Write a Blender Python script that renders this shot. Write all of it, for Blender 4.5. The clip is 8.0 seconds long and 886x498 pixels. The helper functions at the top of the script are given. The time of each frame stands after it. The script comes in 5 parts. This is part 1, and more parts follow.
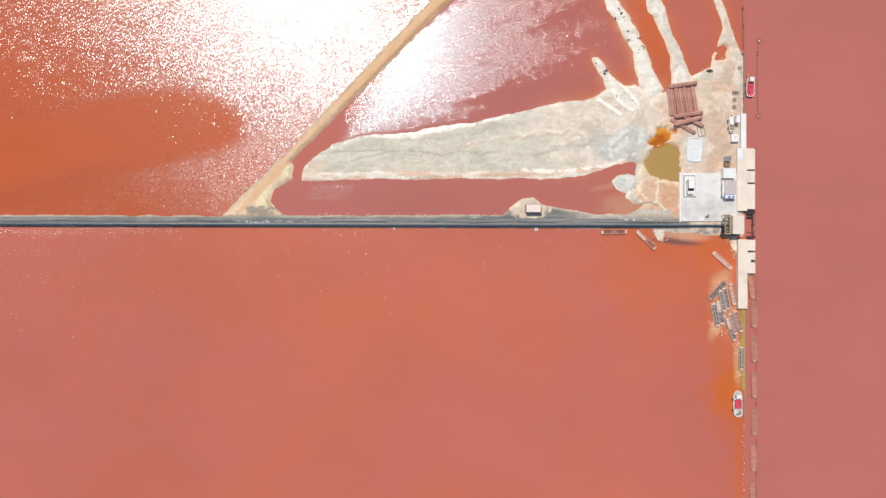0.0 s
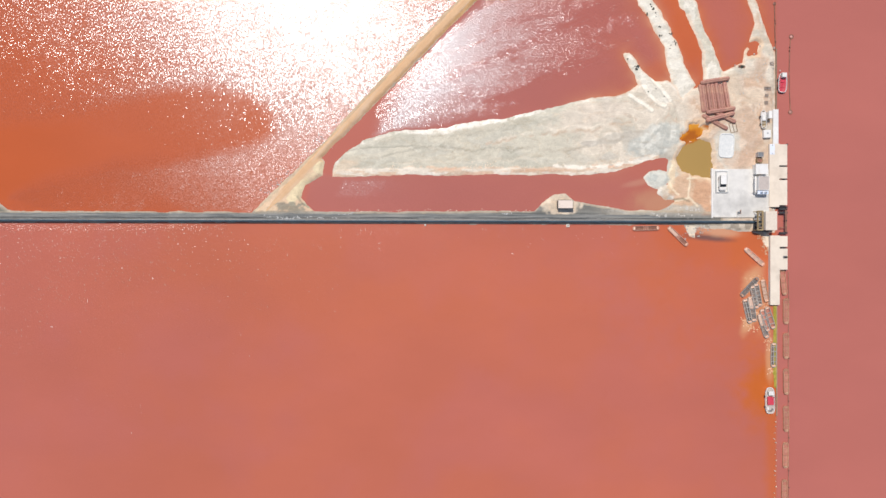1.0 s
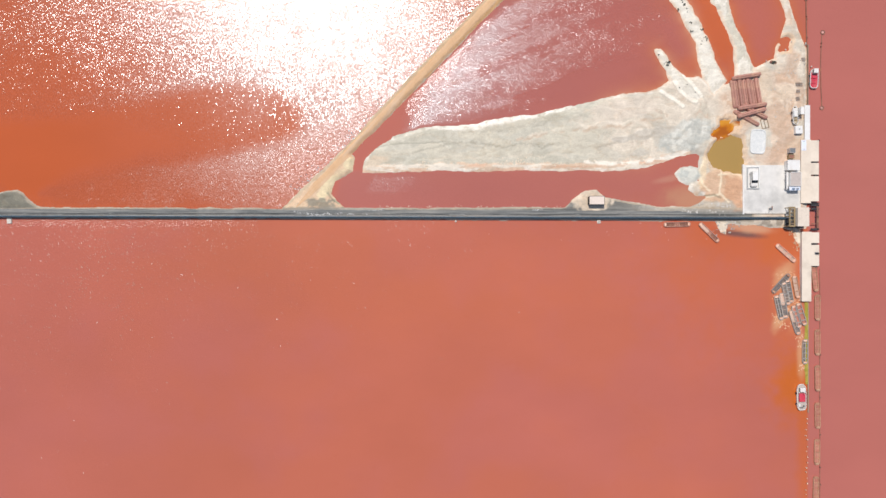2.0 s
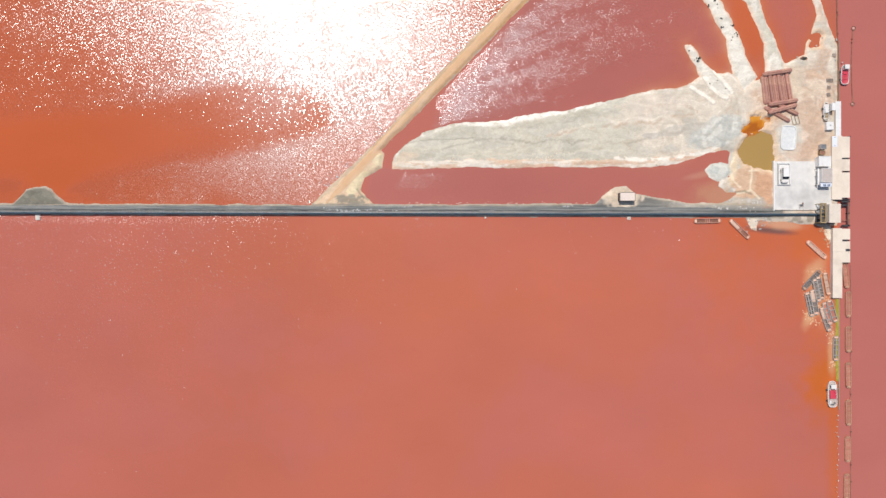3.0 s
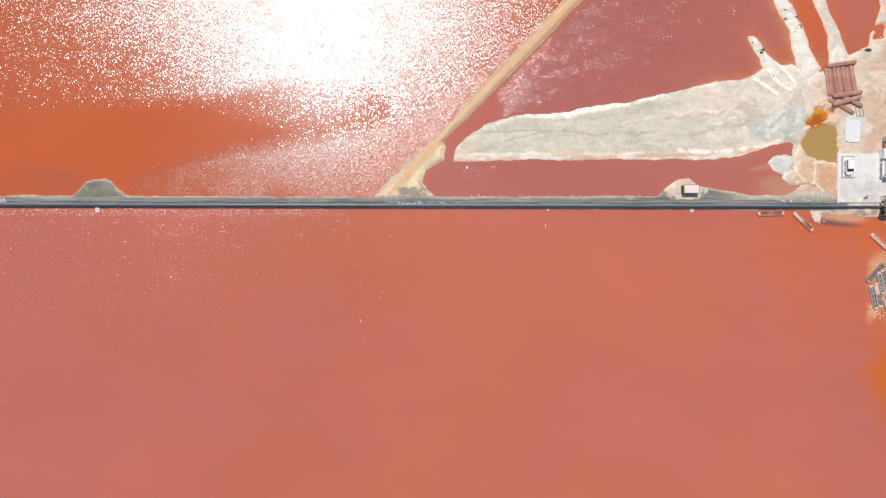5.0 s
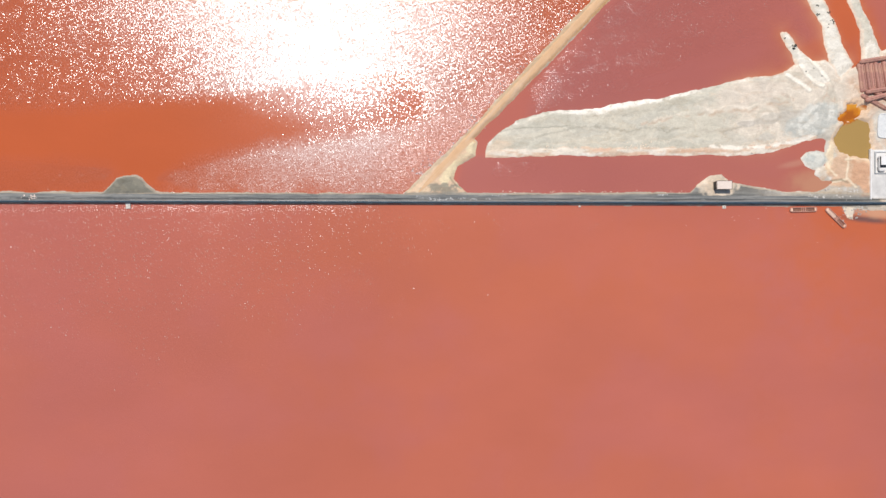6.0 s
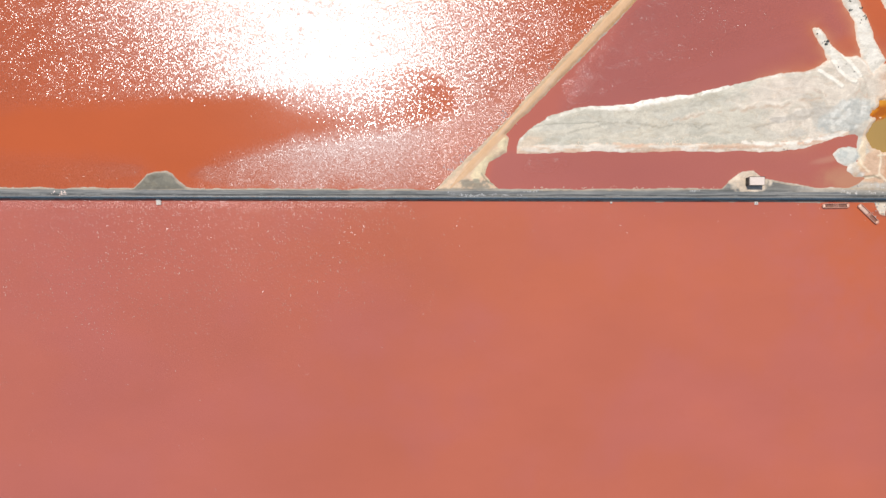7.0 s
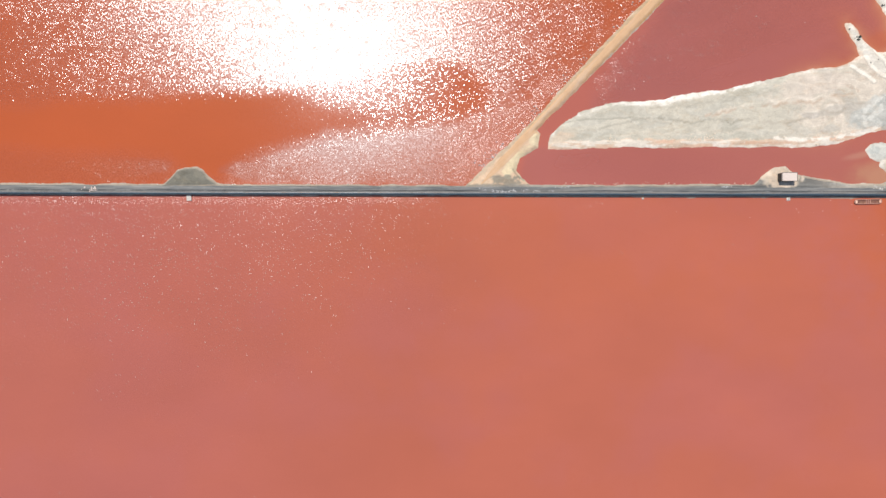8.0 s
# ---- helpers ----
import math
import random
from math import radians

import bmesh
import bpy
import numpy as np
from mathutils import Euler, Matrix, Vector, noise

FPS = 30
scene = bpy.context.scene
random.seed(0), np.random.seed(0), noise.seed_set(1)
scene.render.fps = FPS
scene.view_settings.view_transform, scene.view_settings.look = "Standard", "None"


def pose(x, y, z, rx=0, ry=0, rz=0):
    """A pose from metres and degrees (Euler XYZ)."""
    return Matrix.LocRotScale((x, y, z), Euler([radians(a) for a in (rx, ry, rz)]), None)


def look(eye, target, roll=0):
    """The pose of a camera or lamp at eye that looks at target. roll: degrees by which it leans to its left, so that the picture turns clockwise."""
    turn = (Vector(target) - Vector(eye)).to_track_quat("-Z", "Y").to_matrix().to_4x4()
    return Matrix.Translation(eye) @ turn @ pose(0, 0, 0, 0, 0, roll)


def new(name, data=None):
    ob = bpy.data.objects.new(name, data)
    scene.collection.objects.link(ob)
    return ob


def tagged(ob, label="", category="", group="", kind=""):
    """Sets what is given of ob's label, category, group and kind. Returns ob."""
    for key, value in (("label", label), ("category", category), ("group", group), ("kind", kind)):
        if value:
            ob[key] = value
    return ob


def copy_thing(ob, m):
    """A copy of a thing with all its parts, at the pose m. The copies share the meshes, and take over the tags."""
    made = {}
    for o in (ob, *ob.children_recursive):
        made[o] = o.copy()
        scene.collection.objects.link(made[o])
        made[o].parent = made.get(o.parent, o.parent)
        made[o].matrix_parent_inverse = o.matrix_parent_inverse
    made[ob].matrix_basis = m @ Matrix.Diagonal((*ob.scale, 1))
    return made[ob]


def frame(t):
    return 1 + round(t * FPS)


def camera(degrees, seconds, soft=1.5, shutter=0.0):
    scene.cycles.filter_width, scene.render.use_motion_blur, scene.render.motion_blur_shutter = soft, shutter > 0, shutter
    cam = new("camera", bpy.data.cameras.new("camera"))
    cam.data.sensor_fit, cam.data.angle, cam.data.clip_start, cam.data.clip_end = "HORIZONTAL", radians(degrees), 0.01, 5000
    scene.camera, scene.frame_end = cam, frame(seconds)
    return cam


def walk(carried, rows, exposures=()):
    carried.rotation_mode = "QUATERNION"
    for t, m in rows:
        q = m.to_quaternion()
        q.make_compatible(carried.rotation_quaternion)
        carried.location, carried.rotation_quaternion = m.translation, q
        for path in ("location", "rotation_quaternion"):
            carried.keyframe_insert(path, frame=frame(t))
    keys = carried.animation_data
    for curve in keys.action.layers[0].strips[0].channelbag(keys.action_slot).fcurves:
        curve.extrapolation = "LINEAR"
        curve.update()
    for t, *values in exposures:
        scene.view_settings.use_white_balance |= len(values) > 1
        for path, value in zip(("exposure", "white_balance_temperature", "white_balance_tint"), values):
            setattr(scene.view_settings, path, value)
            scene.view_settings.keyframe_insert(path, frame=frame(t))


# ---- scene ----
from functools import partial

cam = camera(73.2, 8.0)
# the drone looks straight down and slides west: t, x, y, height
ROWS = [
    (0.0, 0.00, 0.00, 192.30),
    (0.5, -4.97, -0.63, 192.04),
    (1.0, -10.02, -1.22, 191.77),
    (1.5, -14.98, -1.82, 191.51),
    (3.0, -29.29, -3.51, 190.72),
    (3.5, -34.13, -4.06, 190.46),
    (4.0, -39.05, -4.65, 190.19),
    (4.5, -44.02, -5.25, 189.93),
    (6.0, -58.97, -7.00, 189.14),
    (6.5, -63.95, -7.58, 188.88),
    (7.0, -68.86, -8.18, 188.61),
    (7.5, -73.77, -8.82, 188.35),
    (8.0, -78.68, -9.44, 188.09),
]
walk(cam, [(t, pose(x, y, z)) for t, x, y, z in ROWS])

# ---- light: high sun from the north-north-west, clear sky ----
SUN = Vector((-0.208, 0.404, 1.0)).normalized()
world = bpy.data.worlds.new("sky")
scene.world = world
world.use_nodes = True
sky = world.node_tree.nodes.new("ShaderNodeTexSky")
sky.sky_type, sky.sun_disc = "NISHITA", False
sky.sun_elevation = math.asin(SUN.z)
sky.sun_rotation = math.atan2(SUN.x, SUN.y)
world.node_tree.links.new(sky.outputs[0], world.node_tree.nodes["Background"].inputs[0])
world.node_tree.nodes["Background"].inputs[1].default_value = 0.1
sun = new("sun", bpy.data.lights.new("sun", "SUN"))
sun.data.energy, sun.data.angle, sun.data.color = 3.4, radians(0.53), (1.0, 0.95, 0.885)
sun.matrix_world = look(SUN * 400, (0, 0, 0))
scene.view_settings.exposure = 0.0


# ---- materials ----
def nodes_of(name):
    m = bpy.data.materials.new(name)
    m.use_nodes = True
    nt = m.node_tree
    return m, nt, nt.nodes["Principled BSDF"]


def put(nt, kind, **values):
    n = nt.nodes.new(kind)
    for key, value in values.items():
        n.inputs[key].default_value = value
    return n


def noise_of(nt, scale, detail=4.0, rough=0.6, stretch=(1, 1, 1), space="Object"):
    coord = nt.nodes.new("ShaderNodeNewGeometry" if space == "Position" else "ShaderNodeTexCoord")
    mapping = put(nt, "ShaderNodeMapping", Scale=stretch)
    tex = put(nt, "ShaderNodeTexNoise", Scale=scale, Detail=detail, Roughness=rough)
    nt.links.new(coord.outputs[space], mapping.inputs[0])
    nt.links.new(mapping.outputs[0], tex.inputs["Vector"])
    return tex.outputs["Fac"]


def span(nt, value, a, b, c, d):
    n = put(nt, "ShaderNodeMapRange")
    for i, v in enumerate((a, b, c, d)):
        n.inputs[i + 1].default_value = v
    nt.links.new(value, n.inputs[0])
    return n.outputs[0]


def blend(nt, fac, a, b, how="MIX"):
    n = nt.nodes.new("ShaderNodeMix")
    n.data_type, n.blend_type = "RGBA", how
    for value, slot in ((fac, n.inputs[0]), (a, n.inputs[6]), (b, n.inputs[7])):
        if isinstance(value, bpy.types.NodeSocket):
            nt.links.new(value, slot)
        else:
            slot.default_value = (*value, 1) if isinstance(value, tuple) else value
    return n.outputs[2]


def bumped(nt, bsdf, height, distance, strength=1.0):
    b = put(nt, "ShaderNodeBump", Strength=strength, Distance=distance)
    nt.links.new(height, b.inputs["Height"])
    nt.links.new(b.outputs[0], bsdf.inputs["Normal"])
    return b


def surface(name, light, dark, stain, rough=0.8, metal=0.0, grain=6.0, patch=0.6, relief=0.01, spread=0.25, stretch=(1, 1, 1), space="Object"):
    """A worn surface: fine grain between light and dark, larger stains, and each object a little different."""
    m, nt, bsdf = nodes_of(name)
    fine = span(nt, noise_of(nt, grain, 5, 0.65, stretch, space), 0.32, 0.68, 0, 1)
    large = span(nt, noise_of(nt, patch, 5, 0.6, stretch, space), 0.48, 0.72, 0, 0.8)
    colour = blend(nt, large, blend(nt, fine, light, dark), stain)
    info = nt.nodes.new("ShaderNodeObjectInfo")
    hsv = put(nt, "ShaderNodeHueSaturation")
    nt.links.new(span(nt, info.outputs["Random"], 0, 1, 1 - spread, 1 + spread), hsv.inputs["Value"])
    nt.links.new(colour, hsv.inputs["Color"])
    nt.links.new(hsv.outputs[0], bsdf.inputs["Base Color"])
    nt.links.new(span(nt, fine, 0, 1, max(rough - 0.12, 0.05), min(rough + 0.1, 1)), bsdf.inputs["Roughness"])
    bsdf.inputs["Metallic"].default_value = metal
    bumped(nt, bsdf, noise_of(nt, grain * 1.7, 4, 0.6, stretch), relief)
    return m


def soil_material(name, fine_scale, relief):
    """Ground whose soil colour lies on the mesh, with crust, ochre veins, grain and small relief."""
    m, nt, bsdf = nodes_of(name)
    attr = nt.nodes.new("ShaderNodeAttribute")
    attr.attribute_name = "soil"
    grain = span(nt, noise_of(nt, fine_scale, 6, 0.75), 0.3, 0.7, 0.92, 1.07)
    patch = span(nt, noise_of(nt, 0.3, 8, 0.7), 0.32, 0.68, 0.94, 1.06)
    mul = put(nt, "ShaderNodeMath")
    mul.operation = "MULTIPLY"
    nt.links.new(grain, mul.inputs[0])
    nt.links.new(patch, mul.inputs[1])
    # crisp-edged patches of dried crust
    crust = put(nt, "ShaderNodeMath")
    crust.operation = "PINGPONG"
    crust.inputs[1].default_value = 0.05
    nt.links.new(noise_of(nt, 0.06, 9, 0.6, (0.5, 1.5, 1)), crust.inputs[0])
    step = put(nt, "ShaderNodeMath")
    step.operation = "MULTIPLY"
    nt.links.new(span(nt, crust.outputs[0], 0.016, 0.03, 0.97, 1.025), step.inputs[0])
    nt.links.new(mul.outputs[0], step.inputs[1])
    hsv = put(nt, "ShaderNodeHueSaturation")
    nt.links.new(attr.outputs["Color"], hsv.inputs["Color"])
    nt.links.new(step.outputs[0], hsv.inputs["Value"])
    vein = noise_of(nt, 0.06, 9, 0.6, (0.5, 1.5, 1))
    near = put(nt, "ShaderNodeMath")
    near.operation = "PINGPONG"
    near.inputs[1].default_value = 0.06
    nt.links.new(vein, near.inputs[0])
    line = span(nt, near.outputs[0], 0.0, 0.014, 0.22, 0.0)
    ochre = blend(nt, 1.0, hsv.outputs[0], (0.92, 0.74, 0.55), "MULTIPLY")
    veined = blend(nt, line, hsv.outputs[0], ochre)
    # fine dried rims and cracks
    crack = put(nt, "ShaderNodeMath")
    crack.operation = "PINGPONG"
    crack.inputs[1].default_value = 0.07
    nt.links.new(noise_of(nt, 0.13, 7, 0.55, (0.7, 1.2, 1)), crack.inputs[0])
    dark = span(nt, crack.outputs[0], 0.0, 0.008, 0.5, 0.0)
    pale = span(nt, crack.outputs[0], 0.052, 0.064, 0.0, 0.55)
    cracked = blend(nt, dark, veined, blend(nt, 1.0, veined, (0.72, 0.68, 0.64), "MULTIPLY"))
    nt.links.new(blend(nt, pale, cracked, blend(nt, 1.0, cracked, (1.16, 1.17, 1.18), "MULTIPLY")), bsdf.inputs["Base Color"])
    bsdf.inputs["Roughness"].default_value = 0.9
    bsdf.inputs["Specular IOR Level"].default_value = 0.25
    bumped(nt, bsdf, noise_of(nt, fine_scale * 0.7, 7, 0.75), relief)
    return m


def turned(nt, vector, angle):
    """A vector turned about the upright axis."""
    n = nt.nodes.new("ShaderNodeVectorRotate")
    n.rotation_type = "Z_AXIS"
    nt.links.new(angle, n.inputs["Angle"])
    nt.links.new(vector, n.inputs["Vector"])
    return n.outputs[0]


def water_material():
    """Brine coloured by its algae, under a mirror skin with wind ripples of which the strength lies on the mesh."""
    m, nt, old = nodes_of("brine")
    nt.nodes.remove(old)
    tint = nt.nodes.new("ShaderNodeAttribute")
    tint.attribute_name = "tint"
    chop = nt.nodes.new("ShaderNodeAttribute")
    chop.attribute_name = "chop"
    fine = nt.nodes.new("ShaderNodeAttribute")
    fine.attribute_name = "fine"
    grain = nt.nodes.new("ShaderNodeAttribute")
    grain.attribute_name = "grain"
    rare = nt.nodes.new("ShaderNodeAttribute")
    rare.attribute_name = "rare"
    body = nt.nodes.new("ShaderNodeBsdfDiffuse")
    cloud = span(nt, noise_of(nt, 0.018, 4, 0.55, (1, 1.8, 1)), 0.3, 0.7, 0.95, 1.05)
    hsv = put(nt, "ShaderNodeHueSaturation")
    nt.links.new(tint.outputs["Color"], hsv.inputs["Color"])
    nt.links.new(cloud, hsv.inputs["Value"])
    nt.links.new(hsv.outputs[0], body.inputs["Color"])
    # cool gloss colour takes the warm tone out of the sparkles
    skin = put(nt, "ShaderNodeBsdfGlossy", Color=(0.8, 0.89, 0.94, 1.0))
    nt.links.new(span(nt, chop.outputs["Fac"], 0.15, 0.6, 0.14, FACET_ROUGH), skin.inputs["Roughness"])
    skin.distribution = "BECKMANN"
    # the wind turns behind the dike and over the causeway
    veer = nt.nodes.new("ShaderNodeAttribute")
    veer.attribute_name = "veer"
    wind = veer.outputs["Fac"]
    # facets of the ripples lean at random, most across the wind; gusts and finer flurries change how far
    coord = nt.nodes.new("ShaderNodeTexCoord")
    mapping = put(nt, "ShaderNodeMapping", Rotation=(0, 0, radians(-8)), Scale=(1.0 / WAVE_SIZE[0], 1.0 / WAVE_SIZE[1], 1.0))
    nt.links.new(coord.outputs["Object"], mapping.inputs[0])
    layers = []
    for scale, detail in ((1.0, 2.0), (1.9, 1.0)):
        tex = put(nt, "ShaderNodeTexNoise", Scale=scale, Detail=detail, Roughness=0.5)
        nt.links.new(mapping.outputs[0], tex.inputs["Vector"])
        layers.append(tex.outputs["Color"])
    lean = nt.nodes.new("ShaderNodeVectorMath")
    lean.operation = "SUBTRACT"
    lean.inputs[1].default_value = (0.5, 0.5, 0.5)
    nt.links.new(blend(nt, grain.outputs["Fac"], *layers), lean.inputs[0])
    gust = span(nt, noise_of(nt, 0.06, 6, 0.75, (0.6, 1.5, 1)), 0.3, 0.7, 0.75, 1.25)
    flurry = blend(nt, rare.outputs["Fac"], span(nt, noise_of(nt, 0.35, 3, 0.7), 0.4, 0.75, 0.7, WAVE_TAIL), span(nt, noise_of(nt, 0.9, 3, 0.75), 0.47, 0.71, 0.3, 3.6))
    size = chop.outputs["Fac"]
    for other in (gust, flurry):
        mul = put(nt, "ShaderNodeMath")
        mul.operation = "MULTIPLY"
        nt.links.new(size, mul.inputs[0])
        nt.links.new(other, mul.inputs[1])
        size = mul.outputs[0]
    scaled = nt.nodes.new("ShaderNodeVectorMath")
    scaled.operation = "SCALE"
    nt.links.new(lean.outputs[0], scaled.inputs[0])
    nt.links.new(size, scaled.inputs["Scale"])
    flat = nt.nodes.new("ShaderNodeVectorMath")
    flat.operation = "MULTIPLY_ADD"
    flat.inputs[1].default_value = (*WAVE_LEAN, 0.0)
    flat.inputs[2].default_value = (0.0, 0.0, 1.0)
    nt.links.new(scaled.outputs[0], flat.inputs[0])
    unit = nt.nodes.new("ShaderNodeVectorMath")
    unit.operation = "NORMALIZE"
    nt.links.new(flat.outputs[0], unit.inputs[0])
    nt.links.new(turned(nt, unit.outputs[0], wind), skin.inputs["Normal"])
    # light enters the body through the same slopes
    steep = nt.nodes.new("ShaderNodeVectorMath")
    steep.operation = "MULTIPLY_ADD"
    steep.inputs[1].default_value = (WAVE_LEAN[0] * WAVE_SHADE, WAVE_LEAN[1] * WAVE_SHADE, 0.0)
    steep.inputs[2].default_value = (0.0, 0.0, 1.0)
    level = put(nt, "ShaderNodeMath")
    level.operation = "MINIMUM"
    level.inputs[1].default_value = 0.9
    smooth = put(nt, "ShaderNodeMath")
    smooth.operation = "MULTIPLY"
    nt.links.new(chop.outputs["Fac"], smooth.inputs[0])
    nt.links.new(span(nt, rare.outputs["Fac"], 0, 1, 1, 0.1), smooth.inputs[1])
    nt.links.new(smooth.outputs[0], level.inputs[0])
    even = nt.nodes.new("ShaderNodeVectorMath")
    even.operation = "SCALE"
    nt.links.new(lean.outputs[0], even.inputs[0])
    nt.links.new(level.outputs[0], even.inputs["Scale"])
    nt.links.new(even.outputs[0], steep.inputs[0])
    tilted = nt.nodes.new("ShaderNodeVectorMath")
    tilted.operation = "NORMALIZE"
    nt.links.new(steep.outputs[0], tilted.inputs[0])
    nt.links.new(tilted.outputs[0], body.inputs["Normal"])
    mirror = put(nt, "ShaderNodeFresnel", IOR=WATER_IOR)
    # ripples too small to see one by one: a softer gloss, wider where the wind is stronger; its blue-grey colour paints
    # the bleached tone of glare
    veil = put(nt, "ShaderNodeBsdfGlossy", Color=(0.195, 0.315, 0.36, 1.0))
    veil.distribution = "BECKMANN"
    nt.links.new(span(nt, chop.outputs["Fac"], 0.0, 1.2, 0.2, VEIL_ROUGH), veil.inputs["Roughness"])
    swell = nt.nodes.new("ShaderNodeVectorMath")
    swell.operation = "MULTIPLY_ADD"
    swell.inputs[1].default_value = (WAVE_LEAN[0] * VEIL_LEAN, WAVE_LEAN[1] * VEIL_LEAN, 0.0)
    swell.inputs[2].default_value = (0.0, 0.0, 1.0)
    nt.links.new(scaled.outputs[0], swell.inputs[0])
    slope = nt.nodes.new("ShaderNodeVectorMath")
    slope.operation = "NORMALIZE"
    nt.links.new(swell.outputs[0], slope.inputs[0])
    nt.links.new(turned(nt, slope.outputs[0], wind), veil.inputs["Normal"])
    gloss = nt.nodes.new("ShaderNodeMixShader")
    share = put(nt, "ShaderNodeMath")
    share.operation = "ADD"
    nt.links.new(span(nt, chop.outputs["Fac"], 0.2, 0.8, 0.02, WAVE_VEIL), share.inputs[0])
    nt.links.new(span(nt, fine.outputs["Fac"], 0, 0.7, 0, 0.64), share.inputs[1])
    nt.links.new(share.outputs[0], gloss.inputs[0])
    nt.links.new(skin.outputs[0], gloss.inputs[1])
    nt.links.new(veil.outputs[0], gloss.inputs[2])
    both = nt.nodes.new("ShaderNodeMixShader")
    # painted glare haze: extra gloss weight covers the red body where fine is high
    more = put(nt, "ShaderNodeMath")
    more.operation = "MULTIPLY_ADD"
    more.inputs[1].default_value = 0.17
    nt.links.new(fine.outputs["Fac"], more.inputs[0])
    nt.links.new(mirror.outputs[0], more.inputs[2])
    nt.links.new(more.outputs[0], both.inputs[0])
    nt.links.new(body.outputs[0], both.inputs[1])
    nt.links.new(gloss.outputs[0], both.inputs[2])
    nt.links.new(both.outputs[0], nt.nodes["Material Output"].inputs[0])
    return m


WATER_IOR, WAVE_SIZE, WAVE_LEAN, WAVE_TAIL = 1.57, (0.245, 0.62), (1.4, 0.72), 1.6
FACET_ROUGH, VEIL_ROUGH, VEIL_LEAN, WAVE_VEIL, WAVE_SHADE = 0.175, 0.36, 0.42, 0.28, 2.0
BRINE = water_material()
SOIL = soil_material("salt_soil", 2.2, 0.09)
CONCRETE = surface("pale_concrete", (0.74, 0.68, 0.60), (0.62, 0.56, 0.49), (0.56, 0.49, 0.42), 0.85, grain=3.0, patch=0.35, spread=0.06)
GREYROAD = surface("grey_gravel_road", (0.26, 0.257, 0.24), (0.085, 0.092, 0.092), (0.36, 0.335, 0.295), 0.9, grain=2.6, patch=1.1, relief=0.02, spread=0.0, stretch=(0.035, 1, 1))
TANROAD = surface("tan_sand_track", (0.69, 0.44, 0.25), (0.63, 0.38, 0.205), (0.68, 0.49, 0.34), 0.95, grain=2.2, patch=0.8, relief=0.03, spread=0.0, stretch=(0.09, 1, 1))
DECK = surface("deck_concrete", (0.78, 0.67, 0.55), (0.73, 0.62, 0.50), (0.60, 0.50, 0.40), 0.85, grain=0.6, patch=0.2, spread=0.03, space="Position")
PAD = surface("pad_concrete", (0.74, 0.705, 0.655), (0.66, 0.63, 0.585), (0.42, 0.40, 0.37), 0.85, grain=0.45, patch=0.12, spread=0.012, space="Position")
WHITE = surface("white_paint", (0.82, 0.80, 0.77), (0.74, 0.71, 0.67), (0.66, 0.60, 0.54), 0.5, grain=5, patch=0.8, spread=0.04, relief=0.003)
DARK = surface("dark_rubber_and_slot_shade", (0.035, 0.035, 0.04), (0.02, 0.02, 0.024), (0.08, 0.075, 0.07), 0.8, spread=0.2)
BELT = surface("conveyor_cover", (0.036, 0.070, 0.098), (0.020, 0.042, 0.062), (0.12, 0.13, 0.13), 0.65, grain=2.0, patch=0.5, spread=0.1, stretch=(0.25, 1, 1))
STEEL = surface("galvanised_steel", (0.32, 0.33, 0.34), (0.22, 0.23, 0.24), (0.25, 0.17, 0.11), 0.5, 0.6, spread=0.2)
RUST = surface("rusty_steel", (0.30, 0.14, 0.10), (0.20, 0.085, 0.06), (0.42, 0.24, 0.14), 0.85, 0.1, grain=4, patch=0.9, spread=0.18)
PINKRUST = surface("salted_barge_steel", (0.50, 0.255, 0.20), (0.40, 0.185, 0.145), (0.62, 0.37, 0.25), 0.85, 0.05, grain=2.2, patch=0.5, spread=0.12)
GREYHULL = surface("weathered_grey_steel", (0.36, 0.33, 0.31), (0.20, 0.19, 0.19), (0.46, 0.29, 0.20), 0.8, 0.1, grain=3, patch=1.0, spread=0.2)
WOOD = surface("weathered_timber", (0.36, 0.25, 0.17), (0.22, 0.14, 0.09), (0.42, 0.33, 0.25), 0.85, grain=4, patch=1.0, stretch=(1, 4, 1))
BROWN = surface("brown_cladding", (0.36, 0.26, 0.13), (0.25, 0.17, 0.08), (0.45, 0.34, 0.20), 0.8, grain=3, patch=0.8)
ROOF = surface("beige_roof", (0.78, 0.67, 0.56), (0.70, 0.59, 0.48), (0.60, 0.50, 0.41), 0.8, grain=2, patch=0.5, spread=0.06)
GREYROOF = surface("pinkish_grey_roof", (0.56, 0.48, 0.43), (0.47, 0.40, 0.36), (0.40, 0.34, 0.31), 0.8, grain=2.5, patch=0.5, spread=0.08)
RED = surface("red_paint", (0.68, 0.055, 0.09), (0.52, 0.04, 0.07), (0.60, 0.16, 0.15), 0.45, grain=5, patch=1.2, spread=0.08, relief=0.003)
BLUE = surface("pale_blue_steel", (0.36, 0.46, 0.60), (0.24, 0.33, 0.46), (0.50, 0.54, 0.58), 0.5, grain=4, patch=1.0, spread=0.1)
PALEBLUE = surface("faded_blue_paint", (0.62, 0.66, 0.74), (0.56, 0.60, 0.68), (0.66, 0.60, 0.54), 0.6, grain=2, patch=0.6)
ALGAE = surface("algae_yellow_green", (0.34, 0.27, 0.03), (0.20, 0.19, 0.03), (0.46, 0.32, 0.08), 0.9, grain=3, patch=0.5)
STONE = surface("salt_crusted_stone", (0.62, 0.57, 0.50), (0.42, 0.38, 0.34), (0.70, 0.68, 0.64), 0.9, grain=3, patch=0.9)
TROUGH = surface("pale_grey_concrete", (0.64, 0.635, 0.61), (0.54, 0.54, 0.52), (0.72, 0.70, 0.66), 0.9, grain=2, patch=0.8)
